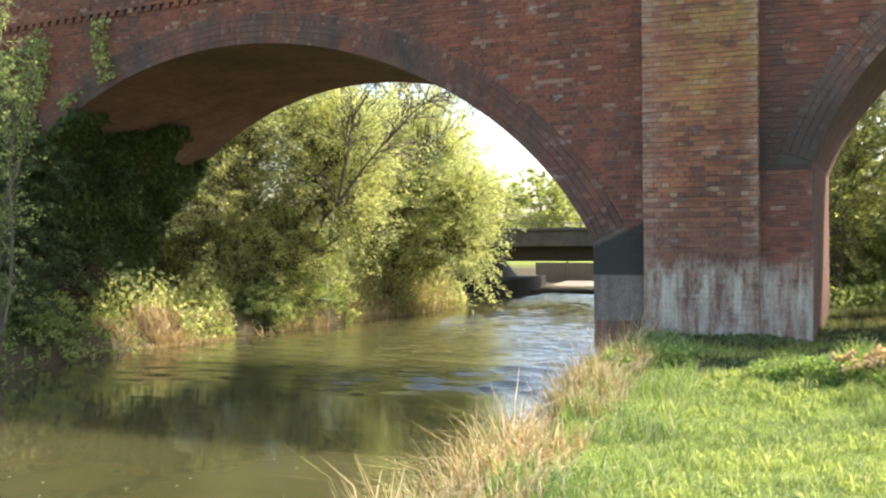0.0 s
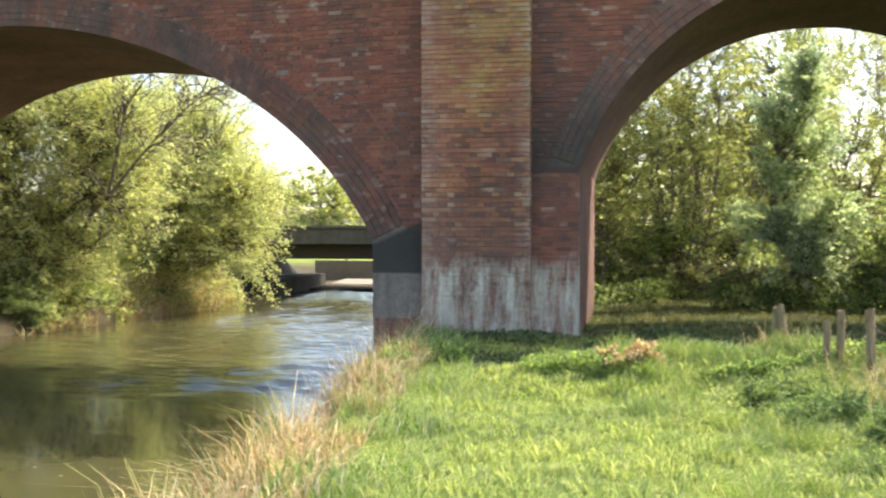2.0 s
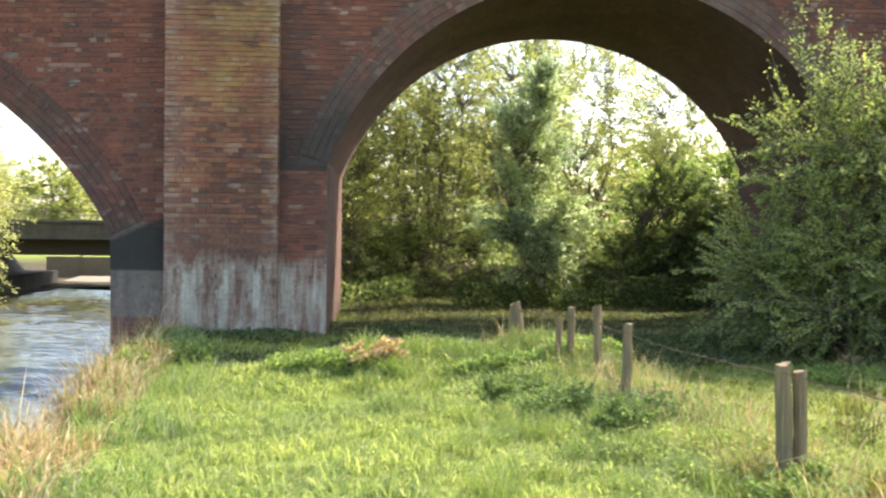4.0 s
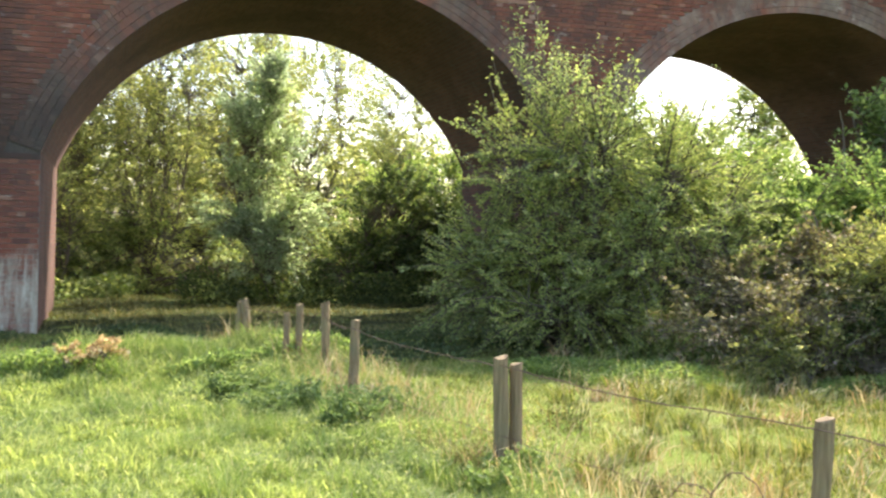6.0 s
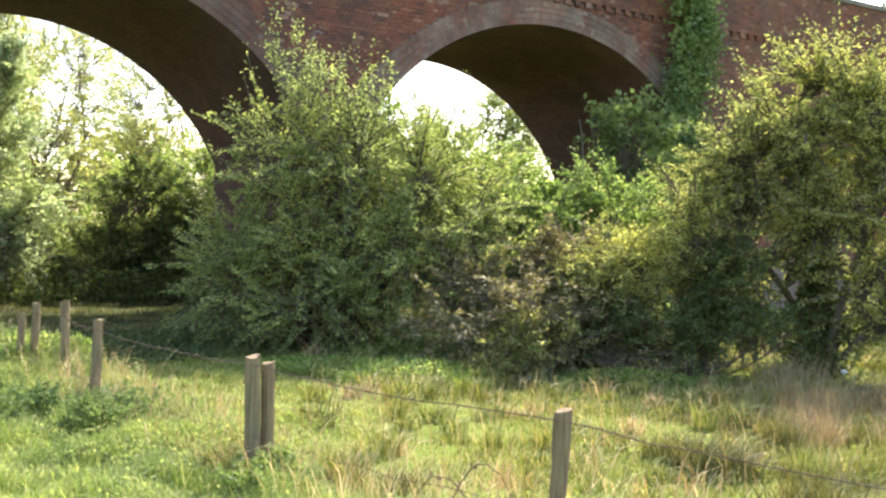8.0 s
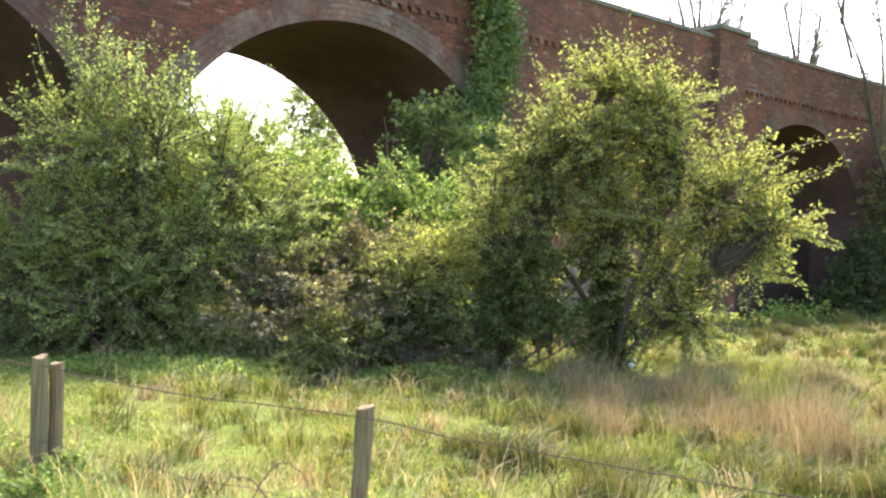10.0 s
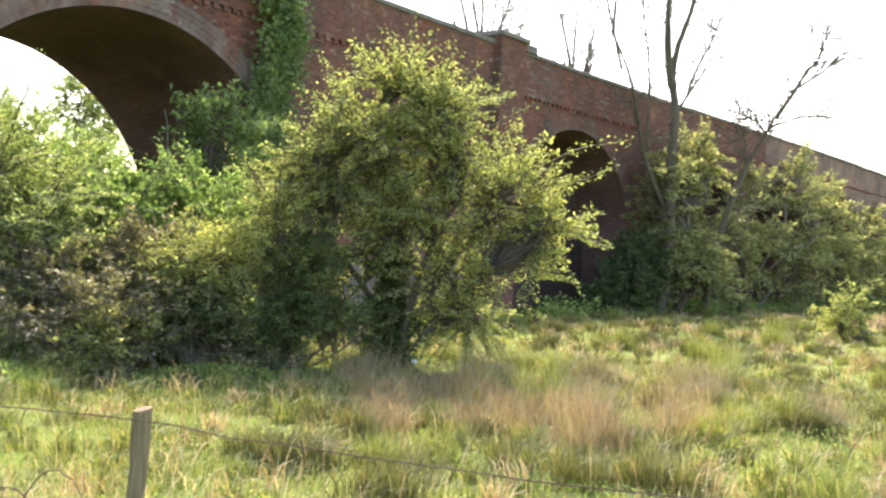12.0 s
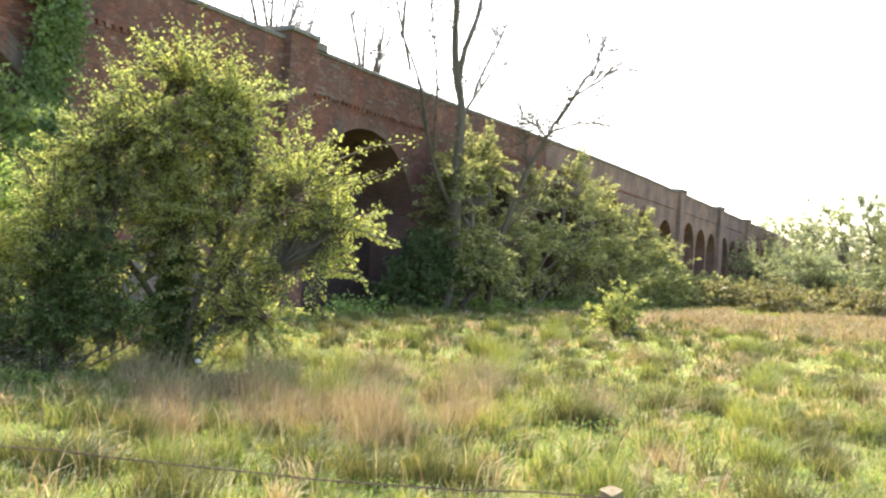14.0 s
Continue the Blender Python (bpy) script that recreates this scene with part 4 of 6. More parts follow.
def far_plants():
    # the wooded far bank seen through the river arch
    plant("willow_tree", "big yellow-green willow leaning over the far river bank", "tree", on_ground(-18.6, 27.5),
          [(-18.9, 27.0, 2.3, 3.0, 2.4, 2.7), (-16.8, 27.2, 1.0, 2.0, 1.6, 1.8), (-19.6, 27.6, 4.6, 2.2, 2.0, 1.9), (-16.8, 28.2, 4.9, 2.2, 2.0, 1.7), (-14.8, 27.8, 4.4, 1.5, 1.6, 1.4), (-15.2, 27.6, 3.0, 1.7, 1.6, 1.9)], WILLOW, BARK, 9, 0.09, 2100, 60, 1.30, 0.090,
          floor=-1.0, gap=0.22, gap_size=0.6, tops=170, flat=0.4, ply=0.4, shell=0.1, rise=0.5)
    plant("willow_tree", "broad pale green willow overhanging the river", "tree", on_ground(-16.8, 33.5),
          [(-15.4, 32.4, 2.2, 2.5, 2.2, 2.6), (-13.4, 32.6, 1.3, 1.6, 1.6, 1.8), (-17.2, 33.5, 4.2, 2.4, 2.2, 2.0), (-14.6, 33, 4.4, 1.9, 1.9, 1.5), (-12.9, 32.4, 3.0, 1.2, 1.4, 1.3)], WILLOW, BARK, 9, 0.09, 1800, 60, 1.30, 0.092,
          floor=-1.0, gap=0.22, gap_size=0.6, tops=170, flat=0.4, ply=0.4, shell=0.1, rise=0.5)
    plant("alder_tree", "thin tree with fine new leaves and bare twigs above the willows", "tree", on_ground(-19.5, 38.0),
          [(-17.6, 36, 6.8, 2.4, 2.0, 1.9), (-20.6, 36, 6.6, 2.4, 2.0, 1.9), (-15.2, 35, 6.0, 2.0, 1.6, 1.5)], WILLOW, BARK, 7, 0.09, 420, 34, 1.3, 0.07, tops=40, gap=0.3)
    plant("sallow_bush", "bushy sallow with yellow leaves on the water's edge", "bush", on_ground(-19.8, 25.6),
          [(-20.2, 25.6, 0.9, 0.7, 0.7, 1.2), (-19.5, 25.8, 0.3, 0.7, 0.6, 0.8), (-20.8, 25.8, 0.2, 0.7, 0.6, 0.8)], GOLDEN, BARK, 6, 0.04, 300, 50, 0.6, 0.10, floor=-0.9, gap=0.44)
    plant("sallow_bush", "low olive sallow leaning over the far water's edge", "bush", on_ground(-16.7, 25.6),
          [(-16.6, 25.6, -0.4, 1.2, 0.8, 0.6), (-15.2, 27.0, -0.5, 1.0, 0.9, 0.5)], HAWTHORN, BARK, 5, 0.03, 200, 50, 0.55, 0.08, floor=-1.0)
    for x, y, h, r in ((-30, 95, 8, 7), (-22, 105, 7.5, 6), (-38, 100, 9, 7), (-48, 95, 10, 8), (-14, 110, 7, 6), (-5, 115, 8, 7)):
        plant("tree", "distant bright green tree beyond the road bridge", "tree", on_ground(x, y),
              [(x, y, h * 0.5, r * 0.6, r * 0.6, h * 0.42), (x + r * 0.4, y, h * 0.42, r * 0.5, r * 0.5, h * 0.35)], GOLDEN, BARK, 2, 0.2, 120, 46, 2.2, 0.42, group="distant trees")
    # the wood behind the second arch
    for x, y, h, w, mat in ((-1.0, 24.6, 6.0, 1.5, WOOD_LEAF), (0.9, 25.4, 6.6, 1.6, WOOD_LEAF), (2.9, 27.0, 7.0, 1.8, GOLDEN), (-2.8, 26.0, 6.2, 1.7, WOOD_LEAF),
                            (5.4, 29.5, 7.2, 1.8, WOOD_LEAF), (8.4, 31.5, 7.4, 1.6, WOOD_LEAF), (11.2, 31.0, 6.4, 1.7, WOOD_LEAF), (4.2, 33.0, 7.8, 1.9, WOOD_LEAF), (0.2, 29.0, 6.6, 1.9, WOOD_LEAF)):
        plant("young_tree", "slender young tree with fresh olive-green leaves", "tree", on_ground(x, y),
              [(x, y, h * 0.40, w, w, h * 0.40), (x + 0.5, y + 0.3, h * 0.74, w * 0.95, w * 0.9, h * 0.30)], mat, BARK_PALE, 9, 0.04, 420, 44, 0.8, 0.08, gap=0.34, gap_size=0.7, group="trees behind the arch", rise=0.7, tops=30, flat=0.4, shell=0.1)
    plant("thorn_scrub", "shady twiggy scrub along the edge of the wood", "bush", on_ground(0.6, 25.0),
          [(-1.6, 25.0, 0.7, 1.3, 0.8, 1.0), (0.6, 25.2, 0.8, 1.3, 0.8, 1.1), (2.4, 24.6, 0.6, 1.2, 0.8, 1.0), (4.4, 24.6, 0.8, 1.2, 0.8, 1.1), (6.4, 25.4, 1.0, 1.4, 0.9, 1.2)], HAWTHORN, BARK, 14, 0.03, 620, 55, 0.7, 0.09, gap=0.36)
    plant("poplar_tree", "silver-leaved young poplar in sunlight behind the arch", "tree", on_ground(3.5, 22.9),
          [(3.0, 22.9, 3.5, 0.85, 0.7, 1.4), (3.7, 22.7, 2.2, 0.85, 0.7, 1.5), (2.6, 22.9, 2.3, 0.75, 0.7, 1.4), (3.4, 22.8, 4.6, 0.45, 0.5, 0.6), (3.2, 22.6, 1.2, 0.9, 0.6, 0.9)], POPLAR, BARK_PALE, 6, 0.04, 560, 54, 0.65, 0.085, gap=0.48, gap_size=0.7, rise=1.0, tops=30)
    # the bush's shade is put into dark leaves; its lit top stands separately
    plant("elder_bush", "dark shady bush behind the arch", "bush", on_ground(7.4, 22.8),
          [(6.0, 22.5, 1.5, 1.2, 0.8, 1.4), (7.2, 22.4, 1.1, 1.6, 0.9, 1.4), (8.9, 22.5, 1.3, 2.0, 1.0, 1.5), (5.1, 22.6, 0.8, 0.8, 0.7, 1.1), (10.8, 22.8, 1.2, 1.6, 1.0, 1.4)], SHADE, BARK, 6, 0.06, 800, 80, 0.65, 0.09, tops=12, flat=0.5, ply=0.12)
    plant("elder_bush", "fresh yellow-green elder above the dark bush", "bush", on_ground(7.6, 24.6),
          [(6.6, 24.4, 2.2, 1.2, 0.9, 1.2), (8.4, 24.6, 2.4, 1.4, 0.9, 1.3), (10.4, 24.8, 2.2, 1.3, 0.9, 1.2)], ELDER, BARK, 6, 0.05, 330, 60, 0.7, 0.09, tops=20, gap=0.4)
    plant("elder_bush", "green bush seen through the arch with thin stems", "bush", on_ground(15.5, 25.5),
          [(14.0, 24.4, 3.2, 1.7, 1.4, 2.2), (15.9, 24.0, 2.8, 1.6, 1.4, 2.0), (17.6, 25, 2.2, 2.0, 1.6, 2.2), (12.6, 24.6, 3.0, 1.4, 1.2, 2.4)], ELDER, BARK, 7, 0.06, 800, 70, 0.8, 0.11, tops=30, flat=0.6)
    plant("thin_tree", "thin dark tree with sparse leaves behind the arch", "tree", on_ground(18.0, 27.5),
          [(18.5, 27.3, 5.6, 0.8, 0.8, 1.2), (19.2, 27.1, 4.9, 0.9, 0.9, 1.3), (18.7, 27.1, 4.0, 1.0, 0.9, 1.3)], HAWTHORN, BARK, 9, 0.05, 210, 45, 0.8, 0.10, tops=16)
    # the back of the wood
    for x, y, h, r in ((-4, 41, 6.2, 4), (3, 43, 6.6, 4), (10, 42, 6.0, 4), (17, 41, 5.0, 4), (25, 40, 5.2, 4), (33, 39, 5.6, 4), (42, 38, 5.6, 4)):
        plant("tree", "shady woodland tree at the back of the wood", "tree", on_ground(x, y),
              [(x, y, h * 0.42, r, r * 0.8, h * 0.45), (x + 1.5, y, h * 0.6, r * 0.6, r * 0.6, h * 0.36)], WOOD_LEAF, BARK, 4, 0.12, 240, 42, 1.4, 0.25, group="back of the wood")


far_plants()


def undergrowth():
    """Nettles and brambles under the trees."""
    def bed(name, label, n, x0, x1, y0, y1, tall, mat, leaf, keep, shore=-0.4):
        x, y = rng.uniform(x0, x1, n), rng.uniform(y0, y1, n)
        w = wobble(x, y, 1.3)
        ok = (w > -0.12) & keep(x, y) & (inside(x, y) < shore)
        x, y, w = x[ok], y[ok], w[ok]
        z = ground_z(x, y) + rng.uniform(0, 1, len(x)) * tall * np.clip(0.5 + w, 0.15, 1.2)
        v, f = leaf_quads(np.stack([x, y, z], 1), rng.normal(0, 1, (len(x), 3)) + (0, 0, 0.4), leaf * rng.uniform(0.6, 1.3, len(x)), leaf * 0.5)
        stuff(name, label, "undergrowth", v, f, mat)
    bed("undergrowth", "shady nettles and brambles under the wood", 50000, -6, 26, 23.0, 34, 0.9, BRAMBLE, 0.15, lambda x, y: (np.abs(x - 0.6 - (y - 21) * 0.25) > 0.8) | (y > 24.5))
    bed("nettles", "shady nettles at the edge of the wood", 60000, -4, 26, 21.4, 31, 0.55, HAWTHORN, 0.12, lambda x, y: (np.abs(x - 0.6 - (y - 21) * 0.25) > 0.9) | (y > 24.5))
    # dark leaves added to hide sunlit ground and imitate the trees' shade
    bed("shade_herbs", "dark herbs standing in for tree shade at the edge of the wood", 46000, -2.5, 15, 21.2, 23.6, 0.75, SHADE, 0.10, lambda x, y: (np.abs(x - 0.6 - (y - 21) * 0.25) > 0.55) & (np.sin(x * 2.3) + np.sin(y * 3.1 + x) > -0.6))
    bed("undergrowth", "dense nettles and brambles on the far bank", 70000, -26, -12, 20.5, 38, 1.5, WILLOW, 0.15, lambda x, y: x < -12, 0.15)
    bed("bank_herbs", "dark herbs and ivy hanging over the far bank", 26000, -22, -12, 15.5, 38, 1.0, ELDER, 0.13, lambda x, y: inside(x, y) > -1.6, 0.25)
    bed("nettles", "fresh green nettles along the viaduct's foot", 26000, 12.5, 60, 11.5, 15.6, 0.6, ELDER, 0.14, lambda x, y: y > 15.0 - 0.035 * x)
    bed("nettles", "leafy green weeds on the bank beside the pier", 12000, -3.9, -2.0, 11.2, 14.2, 0.42, ELDER, 0.07, lambda x, y: (x + 2.95) ** 2 + ((y - 12.7) / 1.5) ** 2 < 0.8, -0.2)
    bed("nettles", "leafy weeds and docks on the mound before the pier", 34000, -1.4, 2.8, 10.3, 12.3, 0.30, ELDER, 0.055, lambda x, y: ((x - 0.7) / 2.0) ** 2 + ((y - 11.35) / 0.85) ** 2 < 1)
    bed("fence_herbs", "leafy green weeds growing up through the long grass", 90000, -0.6, 4.6, 1.8, 12.2, 0.26, HAWTHORN, 0.032, lambda x, y: (np.abs(x - fence_x(y) + 0.5) < 1.1) & (wobble(x, y, 0.45) + 0.5 * wobble(x + 7, y, 1.3) > 0.0))
    bed("pasture_herbs", "low docks and clover in the rough pasture", 70000, 2.2, 13.0, 0.0, 11.5, 0.16, ELDER, 0.030, lambda x, y: (x > fence_x(y)) & (wobble(x + 3, y, 0.6) > 0.05))
    # dark cover out to the viaduct's shadow edge, deepening that shade by colour
    bed("ivy_carpet", "dark ivy at the piers' foot, spread wider to deepen the viaduct's shadow", 60000, -3.5, 9.0, 12.2, 16.2, 0.10, IVY, 0.06, lambda x, y: (y < 15.8) | (x > -0.7))
    bed("nettles", "low green herbs at the foot of the hawthorn", 70000, 4.4, 9.4, 8.2, 12.6, 0.24, ELDER, 0.05, lambda x, y: (y > 10.2 - 0.36 * (x - 4.6)) & (y < 12.6) & (x < 9.2))


def near_plants():
    plant("hawthorn_bush", "large dense hawthorn with long pale shoots before the viaduct", "bush", on_ground(6.0, 12.8),
          [(5.7, 12.92, 1.31, 1.28, 1.04, 1.23), (6.84, 12.35, 1.41, 1.14, 1.04, 1.14), (5.32, 13.01, 2.46, 0.81, 0.76, 0.85), (6.17, 12.68, 2.55, 0.9, 0.76, 0.95), (7.03, 12.25, 2.36, 0.76, 0.76, 0.76), (5.61, 12.92, 3.31, 0.47, 0.47, 0.57), (6.27, 12.63, 3.41, 0.38, 0.38, 0.47),
           (4.89, 13.21, 0.94, 0.76, 0.76, 0.85), (7.6, 11.88, 1.12, 0.76, 0.76, 0.85), (5.89, 12.44, 0.65, 1.23, 0.76, 0.57), (7.89, 12.35, 1.98, 0.76, 0.76, 0.76)],
          HAWTHORN, BARK, 9, 0.06, 1350, 84, 0.78, 0.050, rise=0.22, gap=0.45, gap_size=0.5, shell=0.15, tops=60, droop=0.10, flat=0.4, ply=0.14, broad=0.16,
          shoots=[((5.32, 12.92, 3.31), (5.22, 13.05, 4.64), 120), ((5.22, 13.01, 3.78), (4.94, 12.92, 4.36), 50), ((5.27, 13.01, 3.88), (5.56, 12.92, 4.45), 50), ((5.03, 13.11, 2.93), (4.61, 13.21, 3.36), 70), ((4.84, 13.21, 2.36), (4.37, 13.21, 2.69), 60),
                  ((5.98, 12.73, 3.41), (6.04, 12.7, 4.12), 80), ((6.27, 12.63, 3.31), (6.41, 12.63, 3.93), 70), ((5.7, 12.82, 3.41), (5.72, 12.82, 4.16), 70), ((6.65, 12.44, 3.02), (6.65, 12.39, 3.88), 60), ((7.03, 12.25, 2.93), (7.36, 12.16, 3.26), 60),
                  ((7.5, 11.97, 2.55), (7.98, 11.88, 2.88), 60), ((7.79, 11.97, 1.98), (8.36, 11.78, 2.17), 60), ((4.75, 13.21, 1.69), (4.18, 13.3, 1.88), 60)])
    plant("elder_bush", "fresh green elder bush growing against the pier", "bush", on_ground(9.4, 12.1),
          [(9.18, 12.15, 1.69, 0.99, 0.9, 0.81), (10.08, 11.61, 2.05, 0.85, 0.81, 0.77), (8.55, 12.24, 1.24, 0.81, 0.81, 0.72), (9.36, 11.61, 0.97, 1.08, 0.81, 0.81)], ELDER, BARK, 8, 0.045, 620, 62, 0.6, 0.075, gap=0.42, gap_size=0.7, tops=34, flat=0.5, ply=0.12)
    plant("sycamore_sapling", "dark-leaved sapling in the shade of the arch", "bush", on_ground(12.3, 14.2),
          [(11.85, 14.6, 3.7, 0.65, 0.5, 0.7), (12.5, 14.1, 3.3, 0.8, 0.6, 0.9), (12.9, 14.2, 2.2, 1.0, 0.8, 1.2)], NETTLE, BARK, 6, 0.04, 150, 40, 0.6, 0.12, gap=0.50, tops=16, flat=0.6)
    plant("bramble_thicket", "brown and olive bramble thicket with dead stems", "bush", on_ground(7.4, 10.5),
          [(6.8, 10.7, 0.6, 0.6, 0.5, 0.5), (7.5, 10.2, 0.75, 0.6, 0.5, 0.5), (8.2, 10.2, 0.8, 0.5, 0.6, 0.6), (8.5, 10.8, 1.2, 0.7, 0.6, 0.6), (7.6, 11.2, 1.0, 0.8, 0.6, 0.5)], BRAMBLE, BARK_PALE, 14, 0.014, 420, 34, 0.5, 0.06, gap=0.44, gap_size=0.5, tops=40, flat=0.65)
    plant("dog_rose_bush", "low olive dog rose in front of the brambles", "bush", on_ground(7.35, 10.0),
          [(7.2, 10.1, 0.35, 0.5, 0.4, 0.4), (7.7, 9.8, 0.3, 0.4, 0.4, 0.35)], GOLDEN, BARK_PALE, 7, 0.012, 150, 34, 0.35, 0.055, gap=0.46, gap_size=0.4, tops=16, flat=0.7)
    plant("hawthorn_bush", "tall spreading hawthorn with golden sunlit leaves and dark trunk", "bush", on_ground(10.95, 8.7),
          [(10.75, 8.9, 3.2, 0.85, 0.8, 0.8), (10.25, 9.3, 2.7, 0.75, 0.75, 0.75), (11.25, 8.2, 2.9, 0.75, 0.75, 0.65), (11.65, 7.6, 2.3, 0.75, 0.75, 0.8), (11.7, 7.45, 1.5, 0.65, 0.65, 0.7), (11.0, 8.5, 2.2, 0.8, 0.75, 0.75),
           (10.45, 9.15, 3.45, 0.65, 0.6, 0.55), (11.15, 8.35, 3.5, 0.6, 0.6, 0.5), (10.8, 8.8, 3.75, 0.45, 0.4, 0.35), (10.7, 8.7, 1.9, 0.6, 0.5, 0.6), (11.5, 7.9, 0.8, 0.6, 0.5, 0.5), (12.0, 7.1, 2.0, 0.5, 0.5, 0.6), (11.2, 8.2, 1.2, 0.55, 0.55, 0.7), (11.15, 8.4, 0.4, 0.45, 0.4, 0.35)],
          GOLDEN, BARK, 5, 0.06, 1050, 66, 0.60, 0.052, gap=0.50, gap_size=0.55, rise=0.25, tops=70, droop=0.12, flat=0.4, ply=0.16, broad=0.2,
          shoots=[((10.9, 8.8, 3.9), (10.9, 8.63, 4.92), 46), ((10.6, 9.0, 3.8), (10.5, 9.1, 4.4), 50), ((11.1, 8.4, 3.8), (11.2, 8.25, 4.5), 40), ((11.6, 7.7, 3.0), (11.72, 7.45, 3.5), 60), ((11.9, 7.3, 2.8), (12.5, 6.15, 3.26), 90),
                  ((12.0, 7.0, 2.5), (12.42, 6.3, 2.9), 90), ((12.0, 7.0, 2.1), (12.3, 6.55, 2.3), 80), ((11.9, 7.2, 1.5), (12.15, 6.9, 1.4), 70), ((11.8, 7.3, 1.0), (12.0, 7.05, 0.85), 60), ((10.1, 9.5, 3.0), (9.9, 9.75, 3.75), 60),
                  ((10.2, 9.4, 3.2), (9.75, 9.75, 3.3), 60), ((11.4, 8.0, 3.4), (11.9, 7.7, 3.85), 24), ((11.5, 7.8, 3.3), (12.15, 7.3, 3.75), 24)])
    plant("dog_rose_thicket", "dark tangled thicket leaning on the hawthorn trunk", "bush", on_ground(9.6, 9.5),
          [(9.5, 9.6, 1.8, 0.75, 0.7, 0.75), (8.8, 10.0, 1.3, 0.65, 0.6, 0.6), (10.0, 9.4, 1.7, 0.7, 0.65, 0.8), (8.3, 10.4, 0.8, 0.45, 0.45, 0.45)], GOLDEN, BARK, 9, 0.022, 560, 56, 0.5, 0.05, gap=0.46, gap_size=0.5, tops=60, flat=0.5)
    # lower half of the thicket; its shade is put into the leaf colour
    plant("shaded_thicket", "darkened lower half of the dog rose thicket under the hawthorn", "bush", on_ground(9.5, 9.3),
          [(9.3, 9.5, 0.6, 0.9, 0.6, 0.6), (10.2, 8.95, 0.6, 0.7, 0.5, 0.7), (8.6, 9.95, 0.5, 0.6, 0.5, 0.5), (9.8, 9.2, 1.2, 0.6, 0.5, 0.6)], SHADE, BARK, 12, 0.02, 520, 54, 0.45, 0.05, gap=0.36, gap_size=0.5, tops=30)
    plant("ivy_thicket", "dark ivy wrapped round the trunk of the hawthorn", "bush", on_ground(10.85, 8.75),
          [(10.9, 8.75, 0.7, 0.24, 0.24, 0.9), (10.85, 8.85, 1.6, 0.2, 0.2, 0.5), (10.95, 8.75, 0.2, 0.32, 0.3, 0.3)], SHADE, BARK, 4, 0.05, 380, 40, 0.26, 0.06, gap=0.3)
    plant("bramble_thicket", "twiggy pink-brown brambles in front of the thicket", "bush", on_ground(8.6, 9.6),
          [(8.4, 9.9, 0.3, 0.7, 0.5, 0.4), (9.3, 9.1, 0.25, 0.9, 0.4, 0.35), (10.0, 8.7, 0.2, 0.6, 0.4, 0.3)], BRAMBLE, BARK_PALE, 12, 0.010, 210, 14, 0.5, 0.05, gap=0.40, tops=30)
    # ivy and shrubs at the river arch's far foot
    plant("ivy_thicket", "dark ivy and brambles smothering the foot of the river arch", "bush", (-18.0, 17.6, -1.1),
          [(-17.9, 18.0, 2.4, 0.9, 0.7, 1.7), (-18.9, 17.6, 3.4, 1.2, 0.8, 2.0), (-17.6, 17.4, 0.4, 1.0, 0.8, 1.3), (-18.6, 16.8, 1.2, 1.0, 0.8, 1.4), (-17.0, 17.7, 3.4, 0.7, 0.35, 0.9), (-18.3, 19.0, 0.6, 0.8, 1.0, 1.7), (-18.6, 21.0, 0.4, 0.6, 1.2, 1.6)], IVY, BARK, 7, 0.05, 760, 75, 0.6, 0.09, gap=0.36, droop=0.5)
    plant("sallow_bush", "dull green sallow hanging over the shaded water", "bush", on_ground(-17.6, 16.9),
          [(-17.5, 16.9, -0.2, 0.9, 0.8, 0.9), (-16.9, 17.7, -0.4, 0.7, 0.8, 0.8), (-18.4, 16.4, 0.1, 0.9, 0.8, 1.0)], HAWTHORN, BARK, 6, 0.03, 330, 60, 0.5, 0.075, floor=-1.05, gap=0.36, flat=0.6)
    plant("ash_tree", "thin ivy-clad tree with pale twigs on the river bank", "tree", (-16.2, 15.4, -0.9),
          [(-15.9, 15.4, 4.8, 0.5, 0.6, 2.2), (-16.2, 15.4, 2.0, 0.7, 0.7, 1.9), (-15.0, 15.6, 5.2, 0.3, 0.4, 1.2)], HAWTHORN, BARK, 8, 0.035, 240, 26, 0.8, 0.075, rise=0.8, tops=16)
    # the trees along the foot of the viaduct
    plant("ash_tree", "tall half-bare tree with ivy round its trunk by the viaduct", "tree", on_ground(32.6, 14.4),
          [(32.3, 14.2, 3.4, 1.5, 1.0, 2.2), (33.2, 14.0, 1.4, 2.0, 1.3, 1.4), (33.6, 14.2, 5.0, 1.1, 0.8, 1.0)], HEDGE, BARK, 2, 0.18, 380, 75, 1.0, 0.14, gap=0.44, tops=14)
    plant("ivy_thicket", "dark ivy and elder in the shade of the viaduct", "bush", on_ground(30.4, 14.6),
          [(30.2, 14.6, 1.3, 1.3, 0.7, 1.5), (31.6, 14.4, 1.2, 1.3, 0.8, 1.4), (28.8, 14.8, 0.7, 0.9, 0.5, 0.9)], IVY, BARK, 6, 0.05, 420, 60, 0.6, 0.10, gap=0.34)
    plant("hazel_bush", "brownish leafy bush along the foot of the viaduct", "bush", on_ground(39.5, 14.6),
          [(37.0, 14.6, 2.0, 2.4, 1.1, 2.2), (40.5, 14.6, 3.0, 2.6, 1.1, 2.8), (44.5, 14.0, 3.4, 2.8, 1.1, 3.4), (45.5, 14.0, 6.6, 1.3, 0.7, 1.2)], HEDGE, BARK, 9, 0.06, 560, 42, 1.0, 0.15, gap=0.46, tops=18)
